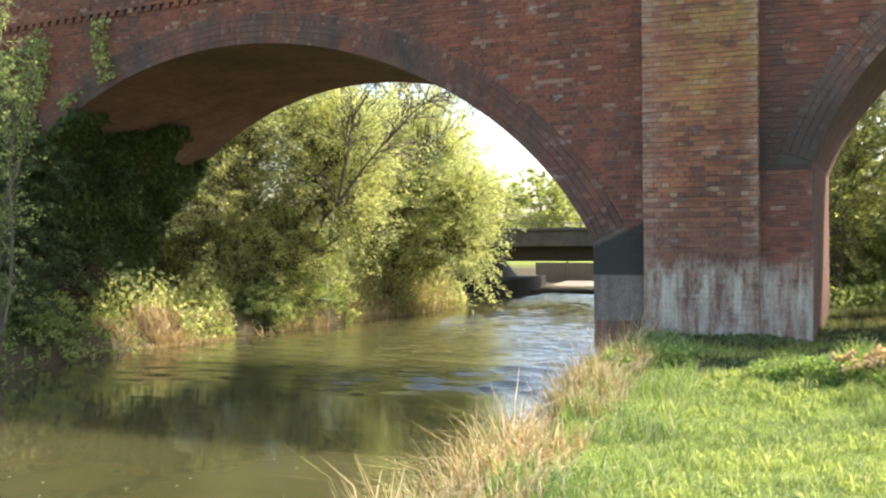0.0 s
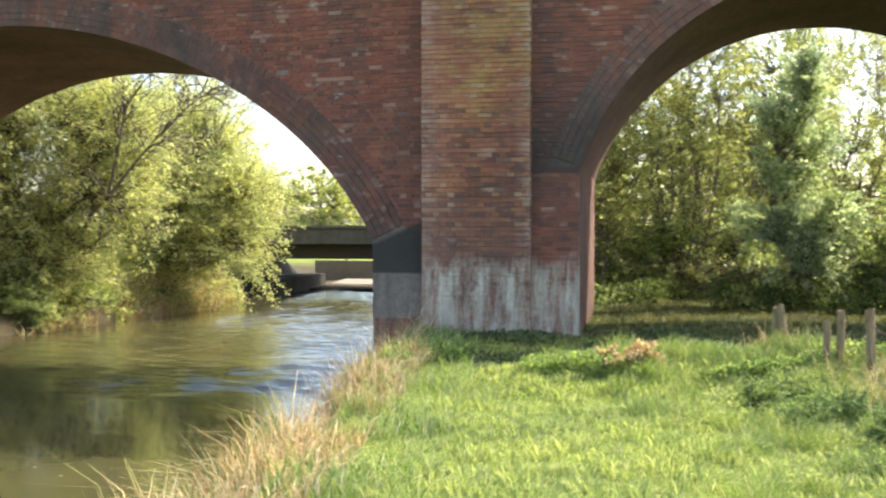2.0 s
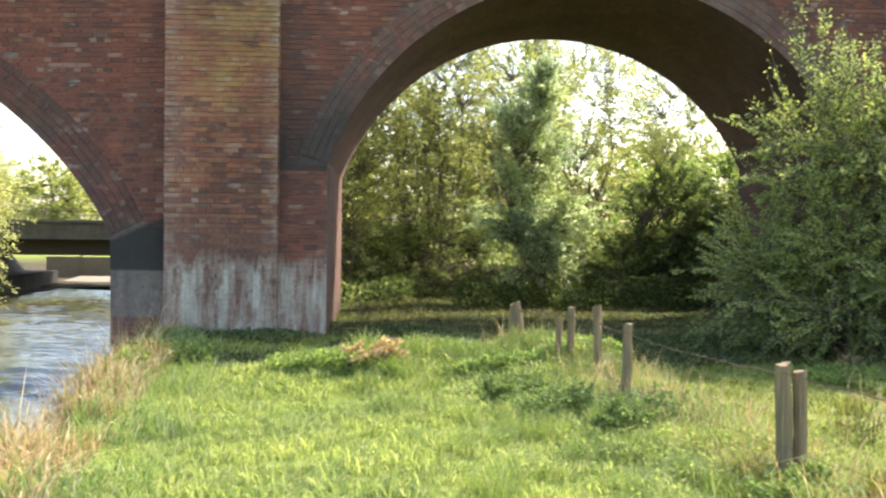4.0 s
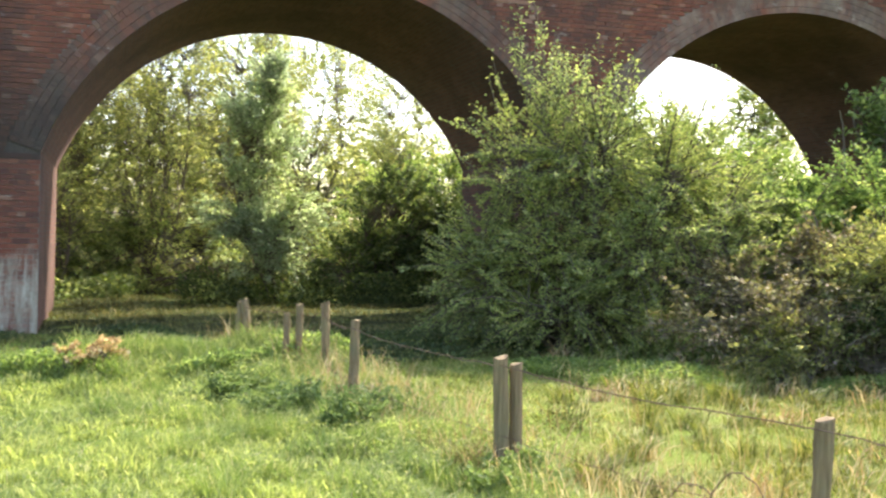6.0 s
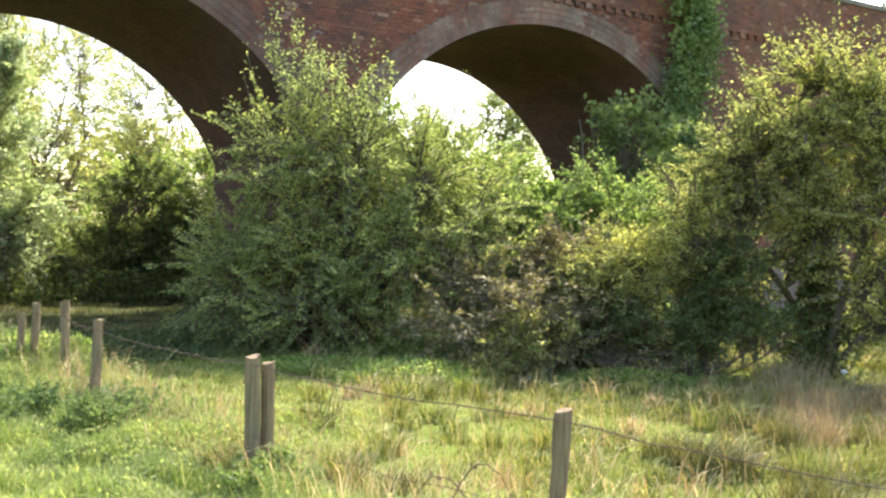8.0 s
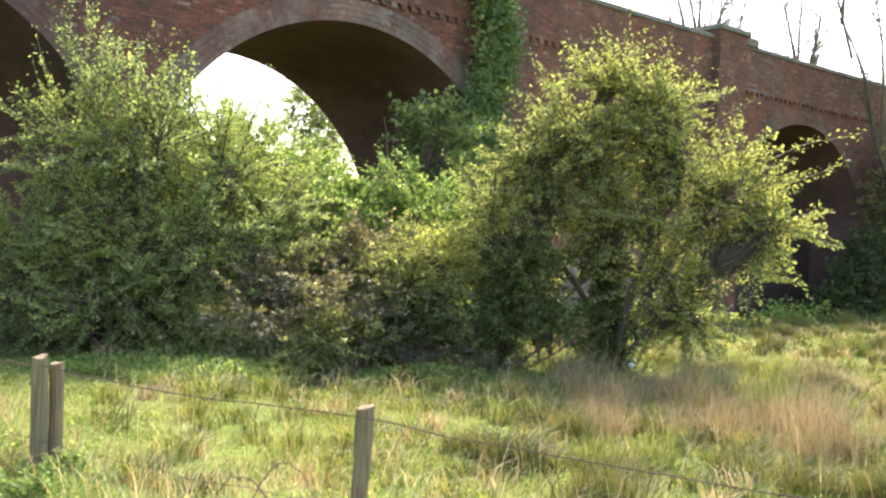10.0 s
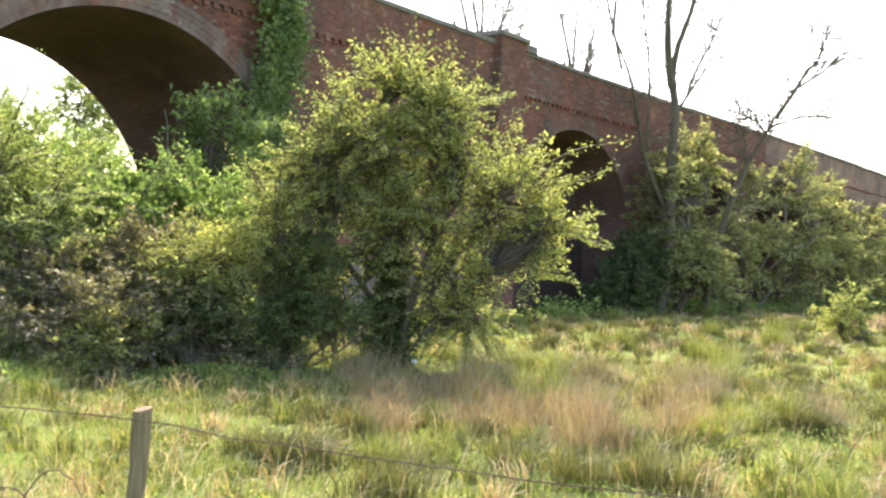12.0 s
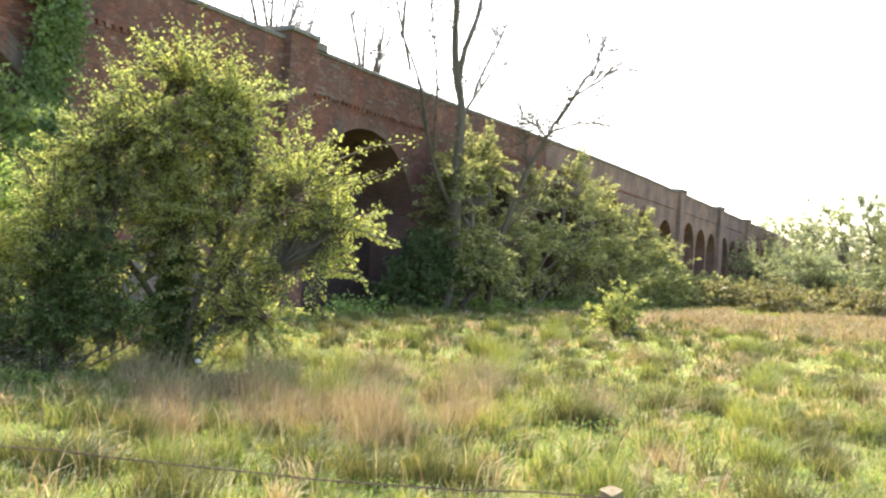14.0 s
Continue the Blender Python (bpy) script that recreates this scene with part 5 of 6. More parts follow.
    for x, y, s in ((50, 14.0, 2.6), (55, 13.6, 2.0), (60, 13.2, 1.7), (64, 12.9, 1.5), (68, 12.6, 1.7), (74, 12.4, 1.1), (80, 12.2, 1.3), (88, 12.0, 1.4), (96, 11.6, 1.5)):
        plant("bush", "pale scrubby bush at the foot of the viaduct", "bush", on_ground(x, y),
              [(x, y, s * 0.5, s * 1.6, s, s * 0.8), (x + s, y, s * 0.4, s, s * 0.9, s * 0.7)], HEDGE, BARK, 3, 0.04, 80, 36, 0.9, 0.23, group="scrub along the viaduct")
    plant("hazel_bush", "tall leafy bush hiding the viaduct's arches", "bush", on_ground(51.0, 14.2),
          [(48.5, 13.8, 3.0, 2.8, 1.0, 3.2), (53.0, 13.4, 2.6, 2.8, 1.0, 2.8), (57.0, 13.2, 2.2, 2.8, 1.0, 2.4), (61.0, 13.0, 1.6, 2.2, 1.0, 1.7)], HEDGE, BARK, 9, 0.06, 460, 42, 1.0, 0.17, gap=0.46, tops=12)
    plant("sallow_bush", "small yellow-green sallow bush standing in the meadow", "bush", on_ground(26.6, 6.9),
          [(26.6, 6.9, 0.65, 0.9, 0.8, 0.6), (27.2, 6.6, 0.5, 0.6, 0.6, 0.45)], GOLDEN, BARK, 4, 0.04, 70, 45, 0.5, 0.09, tops=6)
    # hedges and trees at the far end of the meadow
    for k, (x, y, h, r) in enumerate(((92, 12, 6, 5), (100, 5, 12, 6), (98, -6, 13, 7), (110, 9, 12, 7), (88, 8, 4.8, 4.5), (90, -3, 7, 5.5), (120, -4, 16, 9), (104, 0, 14, 7), (112, -12, 14, 9), (94, 1, 8.5, 5), (116, 12, 11, 8))):
        plant("tree", "distant hazy green tree beyond the meadow", "tree", on_ground(x, y),
              [(x, y, h * 0.45, r * 0.7, r * 0.7, h * 0.42), (x + r * 0.5, y - r * 0.4, h * 0.4, r * 0.5, r * 0.5, h * 0.34)], FAR_LEAF, BARK, 4, 0.16, 190, 44, 1.7, 0.27, group="far hedge trees", gap=0.48, tops=24)
    for k in range(22):
        a, d = radians(rng.uniform(79, 93)), rng.uniform(60, 74)
        x, y, s = d * math.sin(a), d * math.cos(a), rng.uniform(0.9, 1.6)
        plant("bush", "pale brown scrubby thorn at the end of the meadow", "bush", on_ground(x, y),
              [(x, y, s * 0.5, s * 1.7, s * 1.5, s * 0.7)], BRAMBLE, BARK_PALE, 3, 0.04, 54, 34, 0.9, 0.23, group="scrub at the meadow's end", gap=0.4)


near_plants()


def bare_tree(name, label, base, branches, r, fine=12, bark=BARK):
    """A leafless tree: branches [(start, end, share of r), ...] in world places, with twigs."""
    top = thing(name, label, "tree", base)
    b = np.array(base)
    lines, twigs = [], []
    for a, e, k in branches:
        p = bend(np.array(a) - b, np.array(e) - b, 0.03, 0.07, 10)
        lines.append((p, np.linspace(r * k, r * k * (0.6 if k == 1 else 0.3), 10)))
        for _ in range(fine):
            q = p[rng.integers(3, 10)]
            d = unit(unit((np.array(e) - np.array(a))) + rng.normal(0, 0.6, 3)) * rng.uniform(0.6, 1.6)
            twigs.append((bend(q, q + d, 0.05, 0.35, 5), np.linspace(0.024, 0.010, 5)))
            for _ in range(4):
                q2 = q + d * rng.uniform(0.3, 0.9)
                twigs.append((bend(q2, q2 + unit(d + rng.normal(0, 0.6, 3)) * rng.uniform(0.3, 0.7), 0, 0.3, 4), np.linspace(0.014, 0.008, 4)))
    v, f = tubes(lines, 7)
    piece("trunk", mesh("trunk", v, f, bark, True), top)
    v, f = tubes(twigs, 3)
    tagged(piece("branching", mesh("branching", v, f, bark), top), kind="stuff")


bare_tree("bare_tree", "tall leafless tree rising above the viaduct parapet", on_ground(31.4, 14.2),
          [((31.4, 14.2, 0), (31.5, 14.2, 7.6), 1.0), ((31.5, 14.2, 7.4), (31.0, 14.3, 12.5), 0.62), ((31.5, 14.2, 7.5), (32.6, 14.0, 12.8), 0.55), ((31.5, 14.2, 7.5), (30.2, 14.4, 12.2), 0.32),
           ((31.5, 14.2, 6.2), (34.6, 13.9, 9.4), 0.33), ((32.6, 14.1, 7.4), (35.2, 13.8, 11.0), 0.28), ((31.4, 14.2, 3.6), (28.4, 14.8, 8.6), 0.45), ((28.4, 14.8, 8.5), (28.2, 14.8, 11.8), 0.3), ((28.9, 14.7, 7.6), (27.0, 15.0, 10.8), 0.25),
           ((30.4, 14.4, 5.2), (29.6, 14.5, 10.5), 0.28), ((32.2, 14.0, 10.8), (34.6, 13.8, 12.6), 0.25), ((31.2, 14.2, 10.6), (29.2, 14.4, 12.9), 0.22)], 0.21, 18)
bare_tree("bare_tree", "leaning leafless tree before the viaduct", on_ground(34.7, 14.0),
          [((34.7, 14.0, 0), (35.05, 13.3, 4.2), 1.0), ((35.05, 13.3, 4.1), (35.5, 12.1, 7.0), 0.85), ((35.5, 12.1, 6.9), (35.85, 11.0, 8.8), 0.6), ((35.85, 11.0, 8.7), (35.95, 10.65, 9.9), 0.4), ((35.6, 11.7, 7.8), (36.1, 10.2, 9.1), 0.35),
           ((35.4, 12.3, 6.6), (36.1, 10.2, 7.0), 0.3), ((35.4, 12.4, 6.4), (35.2, 12.9, 6.9), 0.3), ((35.2, 12.9, 5.2), (35.0, 13.2, 7.0), 0.25)], 0.15, 16)
# leafless trees on the far side of the viaduct
for bx, by, h in ((40.5, 23.0, 13.5), (32.5, 22.6, 12.6), (36.0, 24.0, 12.4)):
    bare_tree("bare_tree", "leafless tree standing behind the viaduct", on_ground(bx, by),
              [((bx, by, 0), (bx + 0.3, by, h * 0.62), 1.0)] + [((bx + 0.2, by, h * k), (bx + dx, by + dy, h * e), w) for k, dx, dy, e, w in
               ((0.58, -1.6, 0.3, 0.98, 0.5), (0.6, 1.5, -0.4, 1.0, 0.5), (0.5, 2.6, 0.5, 0.86, 0.35), (0.48, -2.6, -0.3, 0.88, 0.35), (0.62, 0.2, 0.2, 1.05, 0.45), (0.55, 0.9, 1.2, 0.95, 0.3), (0.56, -0.8, -1.2, 0.94, 0.3))], 0.19)
bare_tree("bare_tree", "grey half-bare tree rising out of the willows", on_ground(-18.0, 39.5),
          [((-18.0, 39.5, -0.5), (-17.8, 39.5, 4.0), 1.0)] + [((-17.8, 39.5, k), (x, y, z), w) for k, x, y, z, w in
           ((3.6, -19.4, 39, 8.2, 0.5), (3.9, -17.2, 39, 8.8, 0.5), (3.4, -16.0, 39.5, 8.0, 0.45), (3.0, -14.9, 39.5, 7.0, 0.4), (3.2, -20.6, 39.6, 7.4, 0.4), (3.8, -18.3, 40, 8.9, 0.4))], 0.12, 18, BARK_PALE)
bare_tree("bare_tree", "dark leaning limbs showing through the willow", on_ground(-17.2, 28.8),
          [((-17.2, 28.8, -0.7), (-14.2, 26.1, 2.5), 1.0), ((-14.2, 26.1, 2.4), (-13.5, 26.2, 5.3), 0.7), ((-14.2, 26.1, 2.5), (-12.8, 26.4, 4.25), 0.7), ((-12.8, 26.4, 4.2), (-11.6, 27.0, 5.5), 0.45)], 0.075, 12)


def ivy_curtain():
    top = thing("ivy_curtain", "curtain of green ivy hanging down the brick pilaster", "ivy", (15.3, 15.7, 2.0))
    n = 9000
    z = rng.uniform(0.2, 5.6, n)
    x = rng.normal(0, 0.30, n) + 0.18 * np.sin(z * 2) - 0.05
    y = rng.uniform(-0.25, 0.1, n)
    base = np.stack([x, y, z], 1)
    ax = rng.normal(0, 0.6, (n, 3)) + np.array([0, -0.3, -0.9])
    v, f = leaf_quads(base, ax, 0.11 * rng.uniform(0.6, 1.2, n), 0.09, 0.1)
    tagged(piece("leaf_curtain", mesh("leaf_curtain", v, f, NETTLE), top), kind="stuff")
    lines = [(bend((rng.normal(0, 0.25), 0.06, -1.9), (rng.normal(0, 0.3), 0.05, 5.4), 0, 0.05, 12), np.full(12, 0.018)) for _ in range(9)]
    v, f = tubes(lines, 4)
    tagged(piece("stem_net", mesh("stem_net", v, f, BARK), top), kind="stuff")


ivy_curtain()


def arch_ivy():
    """Ivy grown over the brick lining at the far side of the river arch and up its face."""
    top = thing("arch_ivy", "dark ivy grown over the lining of the river arch", "ivy", (-17.5, 19.5, 0))
    xc, zc, (ra, rb) = ARCHES[0][:3]
    n = 70000
    a, y = rng.uniform(2.15, math.pi, n), rng.uniform(FRONT - 0.15, FRONT + DEEP + 0.1, n)
    x, z = xc + ra * np.cos(a), zc + rb * np.sin(a)
    lump = wobble(x * 0.6 + z, y + z * 0.7, 1.1)
    keep = z < 4.55 - 0.15 * (y - FRONT) + 0.8 * lump
    off = rng.uniform(0.02, 0.45, n) * np.clip(0.55 + lump, 0.15, 1)
    p = np.stack([x - off * np.cos(a), y, z - off * np.sin(a)], 1)
    p = shear(p[keep]) - np.array(top.location)
    v, f = leaf_quads(p, rng.normal(0, 0.7, p.shape) + np.array([0.2, -0.3, -0.8]), 0.11 * rng.uniform(0.6, 1.3, len(p)), 0.085, 0.1)
    tagged(piece("leaf_curtain", mesh("leaf_curtain", v, f, IVY), top), kind="stuff")
    n = 16000
    x, z = rng.uniform(-20.5, -14.2, n), rng.uniform(-0.8, 6.2, n)
    out = ((x - xc) / (ra + 0.1)) ** 2 + ((z - zc) / (rb + 0.1)) ** 2 > 1
    keep = out & (wobble(x, z, 1.0) + 0.22 * (-16.3 - x) > -0.05) & (np.abs(x + 14.75) > 0.12 * (z - 2)) | out & (np.abs(x + 14.9 - 0.1 * np.sin(z * 3)) < 0.22)
    x, z = x[keep], z[keep]
    p = shear(np.stack([x, FRONT - rng.uniform(0.02, 0.22, len(x)), z], 1)) - np.array(top.location)
    v, f = leaf_quads(p, rng.normal(0, 0.6, p.shape) + np.array([0, -0.4, -0.8]), 0.10 * rng.uniform(0.6, 1.2, len(p)), 0.08, 0.1)
    tagged(piece("face_ivy", mesh("face_ivy", v, f, HAWTHORN), top, "thinner green ivy on the brick face"), kind="stuff")
    lines = []
    for k in range(14):
        g = np.linspace(math.pi - 0.02, rng.uniform(2.3, 2.6), 12)
        yy = FRONT + 0.3 + k * 0.34 + 0.15 * np.sin(g * 9 + k)
        lines.append((shear(np.stack([xc + (ra - 0.04) * np.cos(g), yy, zc + (rb - 0.04) * np.sin(g)], 1)) - np.array(top.location), np.linspace(0.022, 0.008, 12)))
    v, f = tubes(lines, 4)
    tagged(piece("stem_net", mesh("stem_net", v, f, BARK), top), kind="stuff")


def wobble(x, y, s):
    return np.array([noise.noise((a / s, b / s, 0.3)) for a, b in zip(x, y)])


arch_ivy()

# ------------------------------------------------------------------ fence
def make_fence():
    top = thing("wire_fence", "old leaning timber post fence with rusty barbed wire", "fence", (0, 0, 0))
    # place, height of the top, width, tilt
    posts = [(3.95, 1.03, 0.78, 0.085, 0), (3.18, 4.07, 0.78, 0.085, 2), (2.485, 6.34, 0.80, 0.10, -1), (2.585, 6.36, 0.755, 0.085, 0), (2.08, 8.92, 0.81, 0.085, 1), (2.15, 10.48, 0.86, 0.085, -1),
             (1.91, 10.73, 0.83, 0.07, 1), (1.79, 10.75, 0.73, 0.07, 0), (1.49, 11.4, 0.82, 0.085, -7), (1.39, 11.5, 0.80, 0.08, 2)]
    for x, y, h, w, tilt in posts:
        bm = bmesh.new()
        g = float(ground_z(np.array(x), np.array(y)))
        h -= g
        levels = np.linspace(-0.3, h, 9)
        rings = []
        warp = rng.normal(0, 0.006, 9)
        for k, z in enumerate(levels):
            rr = w * (0.56 - 0.05 * k / 8)
            rings.append([bm.verts.new((rr * math.cos(q) * (1 + warp[i]) + rng.normal(0, 0.0025) + 0.006 * math.sin(z * 5), rr * math.sin(q) + rng.normal(0, 0.0025),
                                        z + (0.25 * rr * math.cos(q) + rng.normal(0, 0.006) if k == 8 else 0))) for i, q in enumerate(np.linspace(0, 2 * math.pi, 9, endpoint=False))])
        for lo, hi in zip(rings, rings[1:]):
            for i in range(9):
                bm.faces.new((lo[i], lo[(i + 1) % 9], hi[(i + 1) % 9], hi[i]))
        bm.faces.new(rings[-1])
        bm.faces.new(rings[0][::-1])
        ob = part("post", bm, POST, top)
        ob.matrix_basis = pose(x, y, g, tilt * 0.5, tilt, 0)
    line = [posts[k] for k in (0, 1, 2, 4, 5, 6, 8)]
    for h, thick in ((0.745, 0.0034), (0.30, 0.0018)):
        for a, b in zip(line, line[1:]):
            p = np.array([(a[0] + (b[0] - a[0]) * t - 0.05, a[1] + (b[1] - a[1]) * t, h - 0.12 * t * (1 - t) + rng.normal(0, 0.006)) for t in np.linspace(0, 1, 12)])
            lines = [(p, np.full(12, thick))]
            for t in np.linspace(0.05, 0.95, 14):
                q = np.array([np.interp(t * 11, np.arange(12), p[:, k]) for k in range(3)])
                d = unit(rng.normal(size=3)) * 0.025
                lines.append((np.stack([q - d, q + d]), np.array([0.0022, 0.0022])))
            v, f = tubes(lines, 4)
            piece("barbed_wire", mesh("barbed_wire", v, f, WIRE), top)


make_fence()


def bramble_canes():
    """Dead bramble canes arching over the wire."""
    for k, (x, y, dx, dy, h) in enumerate(((2.75, 4.5, 0.3, -0.3, 0.42), (2.95, 4.3, -0.3, 0.3, 0.34))):
        top = thing("bramble_cane", "dry arching bramble cane beside the fence", "bramble", on_ground(x, y), "bramble canes by the fence")
        t = np.linspace(0, 1, 14)[:, None]
        p = np.hstack([dx * t, dy * t, h * 4 * t * (1 - 0.85 * t) - 0.02]) + rng.normal(0, 0.006, (14, 3))
        v, f = tubes([(p, np.linspace(0.005, 0.0025, 14))], 5)
        piece("cane", mesh("cane", v, f, WIRE, True), top)
        q = p[rng.integers(4, 14, 16)]
        v, f = leaf_quads(q, rng.normal(0, 1, q.shape), 0.035 * rng.uniform(0.6, 1.2, len(q)), 0.022)
        tagged(piece("dry_leaves", mesh("dry_leaves", v, f, BRAMBLE), top), kind="stuff")


bramble_canes()


def paper_scrap():
    """A crumpled scrap at the foot of the hawthorn."""
    bm = bmesh.new()
    bmesh.ops.create_icosphere(bm, subdivisions=2, radius=0.035)
    for v in bm.verts:
        v.co *= 1 + 0.5 * noise.noise(v.co * 44)
        v.co.z = v.co.z * 0.8 + 0.025
    ob = part("paper_scrap", bm, SCRAP, None)
    ob.location = on_ground(10.35, 7.9)
    ob.location.z += 0.20
    tagged(ob, "crumpled white scrap caught in the grass by the trunk", "litter")


paper_scrap()

# ------------------------------------------------------------------ grasses
def scatter(n, x0, x1, y0, y1, keep):
    x, y = rng.uniform(x0, x1, n), rng.uniform(y0, y1, n)
    ok = keep(x, y)
    x, y = x[ok], y[ok]
    return np.stack([x, y, ground_z(x, y) - 0.01], 1)


def fence_x(y):
    return np.interp(y, [-1, 0.9, 4.1, 6.3, 8.9, 10.6, 11.4, 14], [4.2, 3.95, 3.18, 2.5, 2.1, 2.0, 1.45, 0.8])


def stuff(name, label, category, v, f, mat):
    tagged(piece(name, mesh(name, v, f, mat)), label, category, kind="stuff")


def wedge(x, y, lo, hi):
    a = np.degrees(np.arctan2(x, y))
    return (a > lo) & (a < hi)


def grasses():
    on_land = lambda x, y: inside(x, y) < -1.05
    # grazed turf by the river
    p = scatter(300000, -4.5, 5.0, -4, 13.2, lambda x, y: on_land(x, y) & (x < fence_x(y) + 0.4))
    # thinned where the viaduct's shadow falls, leaving the dark cover to carry it
    p = p[rng.uniform(12.0, 13.4, len(p)) > p[:, 1]]
    d = np.hypot(p[:, 0], p[:, 1])
    p = p[rng.uniform(0, 1, len(p)) < np.clip(6.5 / d, 0.35, 1) * np.where(wedge(p[:, 0], p[:, 1], -34, 50) & (d > 2.5), 1, 0.25)]
    d = np.hypot(p[:, 0], p[:, 1])
    w = wobble(p[:, 0], p[:, 1], 0.7)
    v, f = blades(p, 0.045 + 0.05 * np.clip(w, -0.4, 1), 0.0034 + 0.0010 * d, 1.1)
    stuff("turf", "bright green grazed riverside turf", "grass", v, f, GRASS)
    # thin grass under the arches, its shade put into a dark blade colour
    p = scatter(50000, -3.4, 17, 12.3, 25, lambda x, y: on_land(x, y) & wedge(x, y, -16, 45))
    w = wobble(p[:, 0], p[:, 1], 0.8)
    p, w = p[w > -0.3], w[w > -0.3]
    v, f = blades(p, 0.10 + 0.09 * np.clip(w, -0.3, 1), 0.016, 0.9)
    stuff("shady_grass", "thin shady grass under the arches", "grass", v, f, RUSH)
    # taller grass along the fence and on the mound before the pier
    def tall(x, y):
        return on_land(x, y) & ((np.abs(x - fence_x(y)) < 0.55) | (((x - 0.6) / 1.7) ** 2 + ((y - 11.2) / 0.7) ** 2 < 1))
    p = scatter(150000, -2, 4.8, -1, 13, tall)
    w = wobble(p[:, 0], p[:, 1], 0.5)
    p, w = p[w > -0.35], w[w > -0.35]
    v, f = blades(p, 0.16 + 0.24 * np.clip(w, -0.3, 1), 0.0065, 0.8)
    stuff("tall_grass", "longer green grass along the fence", "grass", v, f, GRASS)
    p = scatter(60000, -2, 4.2, 1.5, 13, lambda x, y: on_land(x, y) & (np.abs(x - fence_x(y) - 0.15) < 0.5))
    v, f = blades(p[:1800], 0.36, 0.006, 0.6)
    stuff("dry_grass", "dry straw-coloured stalks along the fence", "grass", v, f, STRAW)
    p = scatter(90000, -1.0, 4.0, 2.0, 10.5, lambda x, y: on_land(x, y) & (x < fence_x(y)) & (x > fence_x(y) - 1.2 - 0.12 * y))
    w, w2 = wobble(p[:, 0], p[:, 1], 0.45), wobble(p[:, 0] + 40, p[:, 1], 1.5)
    ok = w + 0.6 * w2 > 0.0
    p, w = p[ok], w[ok]
    v, f = blades(p, 0.11 + 0.24 * np.clip(w, 0, 1), 0.0055, 0.9)
    stuff("tufted_grass", "rough grey-green tufts beside the fence", "grass", v, f, GRASS)
    # rough pasture past the fence
    p = scatter(230000, 1.4, 16, -6, 14, lambda x, y: (x > fence_x(y) - 0.2))
    d = np.hypot(p[:, 0], p[:, 1])
    p = p[rng.uniform(0, 1, len(p)) < np.clip(6.5 / d, 0.15, 1) * np.where(wedge(p[:, 0], p[:, 1], 8, 93), 1, 0.25)]
    d = np.hypot(p[:, 0], p[:, 1])
    w = wobble(p[:, 0], p[:, 1], 0.6)
    w = w + 0.5 * wobble(p[:, 0] + 9, p[:, 1], 0.22)
    v, f = blades(p, 0.075 + 0.13 * np.clip(w, -0.3, 1), 0.0034 + 0.0007 * d, 1.05)
    stuff("rough_grass", "rough olive and straw-coloured pasture grass", "grass", v, f, ROUGH_GRASS)
    p = scatter(160000, 9, 80, -24, 15, lambda x, y: wedge(x, y, 40, 100) & (np.hypot(x, y) > 12) & (y < 15.2))
    d = np.hypot(p[:, 0], p[:, 1])
    p = p[rng.uniform(0, 1, len(p)) < np.clip(20 / d, 0.2, 1)]
    d = np.hypot(p[:, 0], p[:, 1])
    w = wobble(p[:, 0], p[:, 1], 1.1)
    w = w + 0.6 * wobble(p[:, 0] + 9, p[:, 1], 0.4)
    v, f = blades(p, 0.07 + 0.20 * np.clip(w, -0.15, 1) + 0.0015 * d, 0.004 + 0.0009 * d, 0.9)
    stuff("meadow_grass", "sunlit yellow-green meadow grass", "grass", v, f, ROUGH_GRASS)
    # clumps of rush and dead grass all over the meadow
    def clumps(count, each, lo, hi, x0, x1, y0, y1, keep, r):
        c = scatter(count, x0, x1, y0, y1, keep)
        d = np.hypot(c[:, 0], c[:, 1])
        a, q = rng.uniform(0, 6.28, (len(c), each)), r * rng.uniform(0.1, 1, (len(c), each))
        pos = np.stack([c[:, :1] + q * np.cos(a), c[:, 1:2] + q * np.sin(a)], -1).reshape(-1, 2)
        z = ground_z(pos[:, 0], pos[:, 1]) - 0.02
        h = np.repeat(rng.uniform(lo, hi, len(c)), each)
        return blades(np.column_stack([pos, z]), h, 0.006 + 0.0009 * np.repeat(d, each), 0.7)
    past = lambda x, y: (x > fence_x(y) + 0.2) & wedge(x, y, 24, 95) & (np.hypot(x, y) < 46) & (y < 14.5)
    near = lambda x, y: past(x, y) & (np.hypot(x, y) < 17)
    v, f = clumps(560, 70, 0.11, 0.29, 3, 18, -4, 13, near, 0.15)
    stuff("rough_tufts", "taller olive tufts in the rough pasture", "grass", v, f, ROUGH_GRASS)
    v, f = clumps(110, 46, 0.14, 0.29, 3, 18, -4, 13, near, 0.11)
    stuff("straw_tufts", "tufts of last year's straw in the pasture", "grass", v, f, STRAW)
    p = scatter(26000, 3, 20, -5, 13, near)[:2600]
    v, f = blades(p, 0.40, 0.005, 0.45)
    stuff("grass_stalks", "thin dry flowering stalks over the pasture", "grass", v, f, STRAW)
    v, f = clumps(1500, 30, 0.13, 0.32, 3, 46, -6, 14, past, 0.16)
    stuff("rushes", "dark green rush clumps dotted over the meadow", "grass", v, f, RUSH)
    v, f = clumps(750, 22, 0.12, 0.30, 3, 46, -6, 14, past, 0.2)
    stuff("dead_grass", "pale dead grass clumps dotted over the meadow", "grass", v, f, STRAW)
    v, f = clumps(1700, 26, 0.05, 0.15, -1.8, 3.2, 3, 12.2, lambda x, y: on_land(x, y) & (x < fence_x(y)), 0.13)
    stuff("weed_tufts", "darker green weed tufts in the turf", "grass", v, f, HAWTHORN)
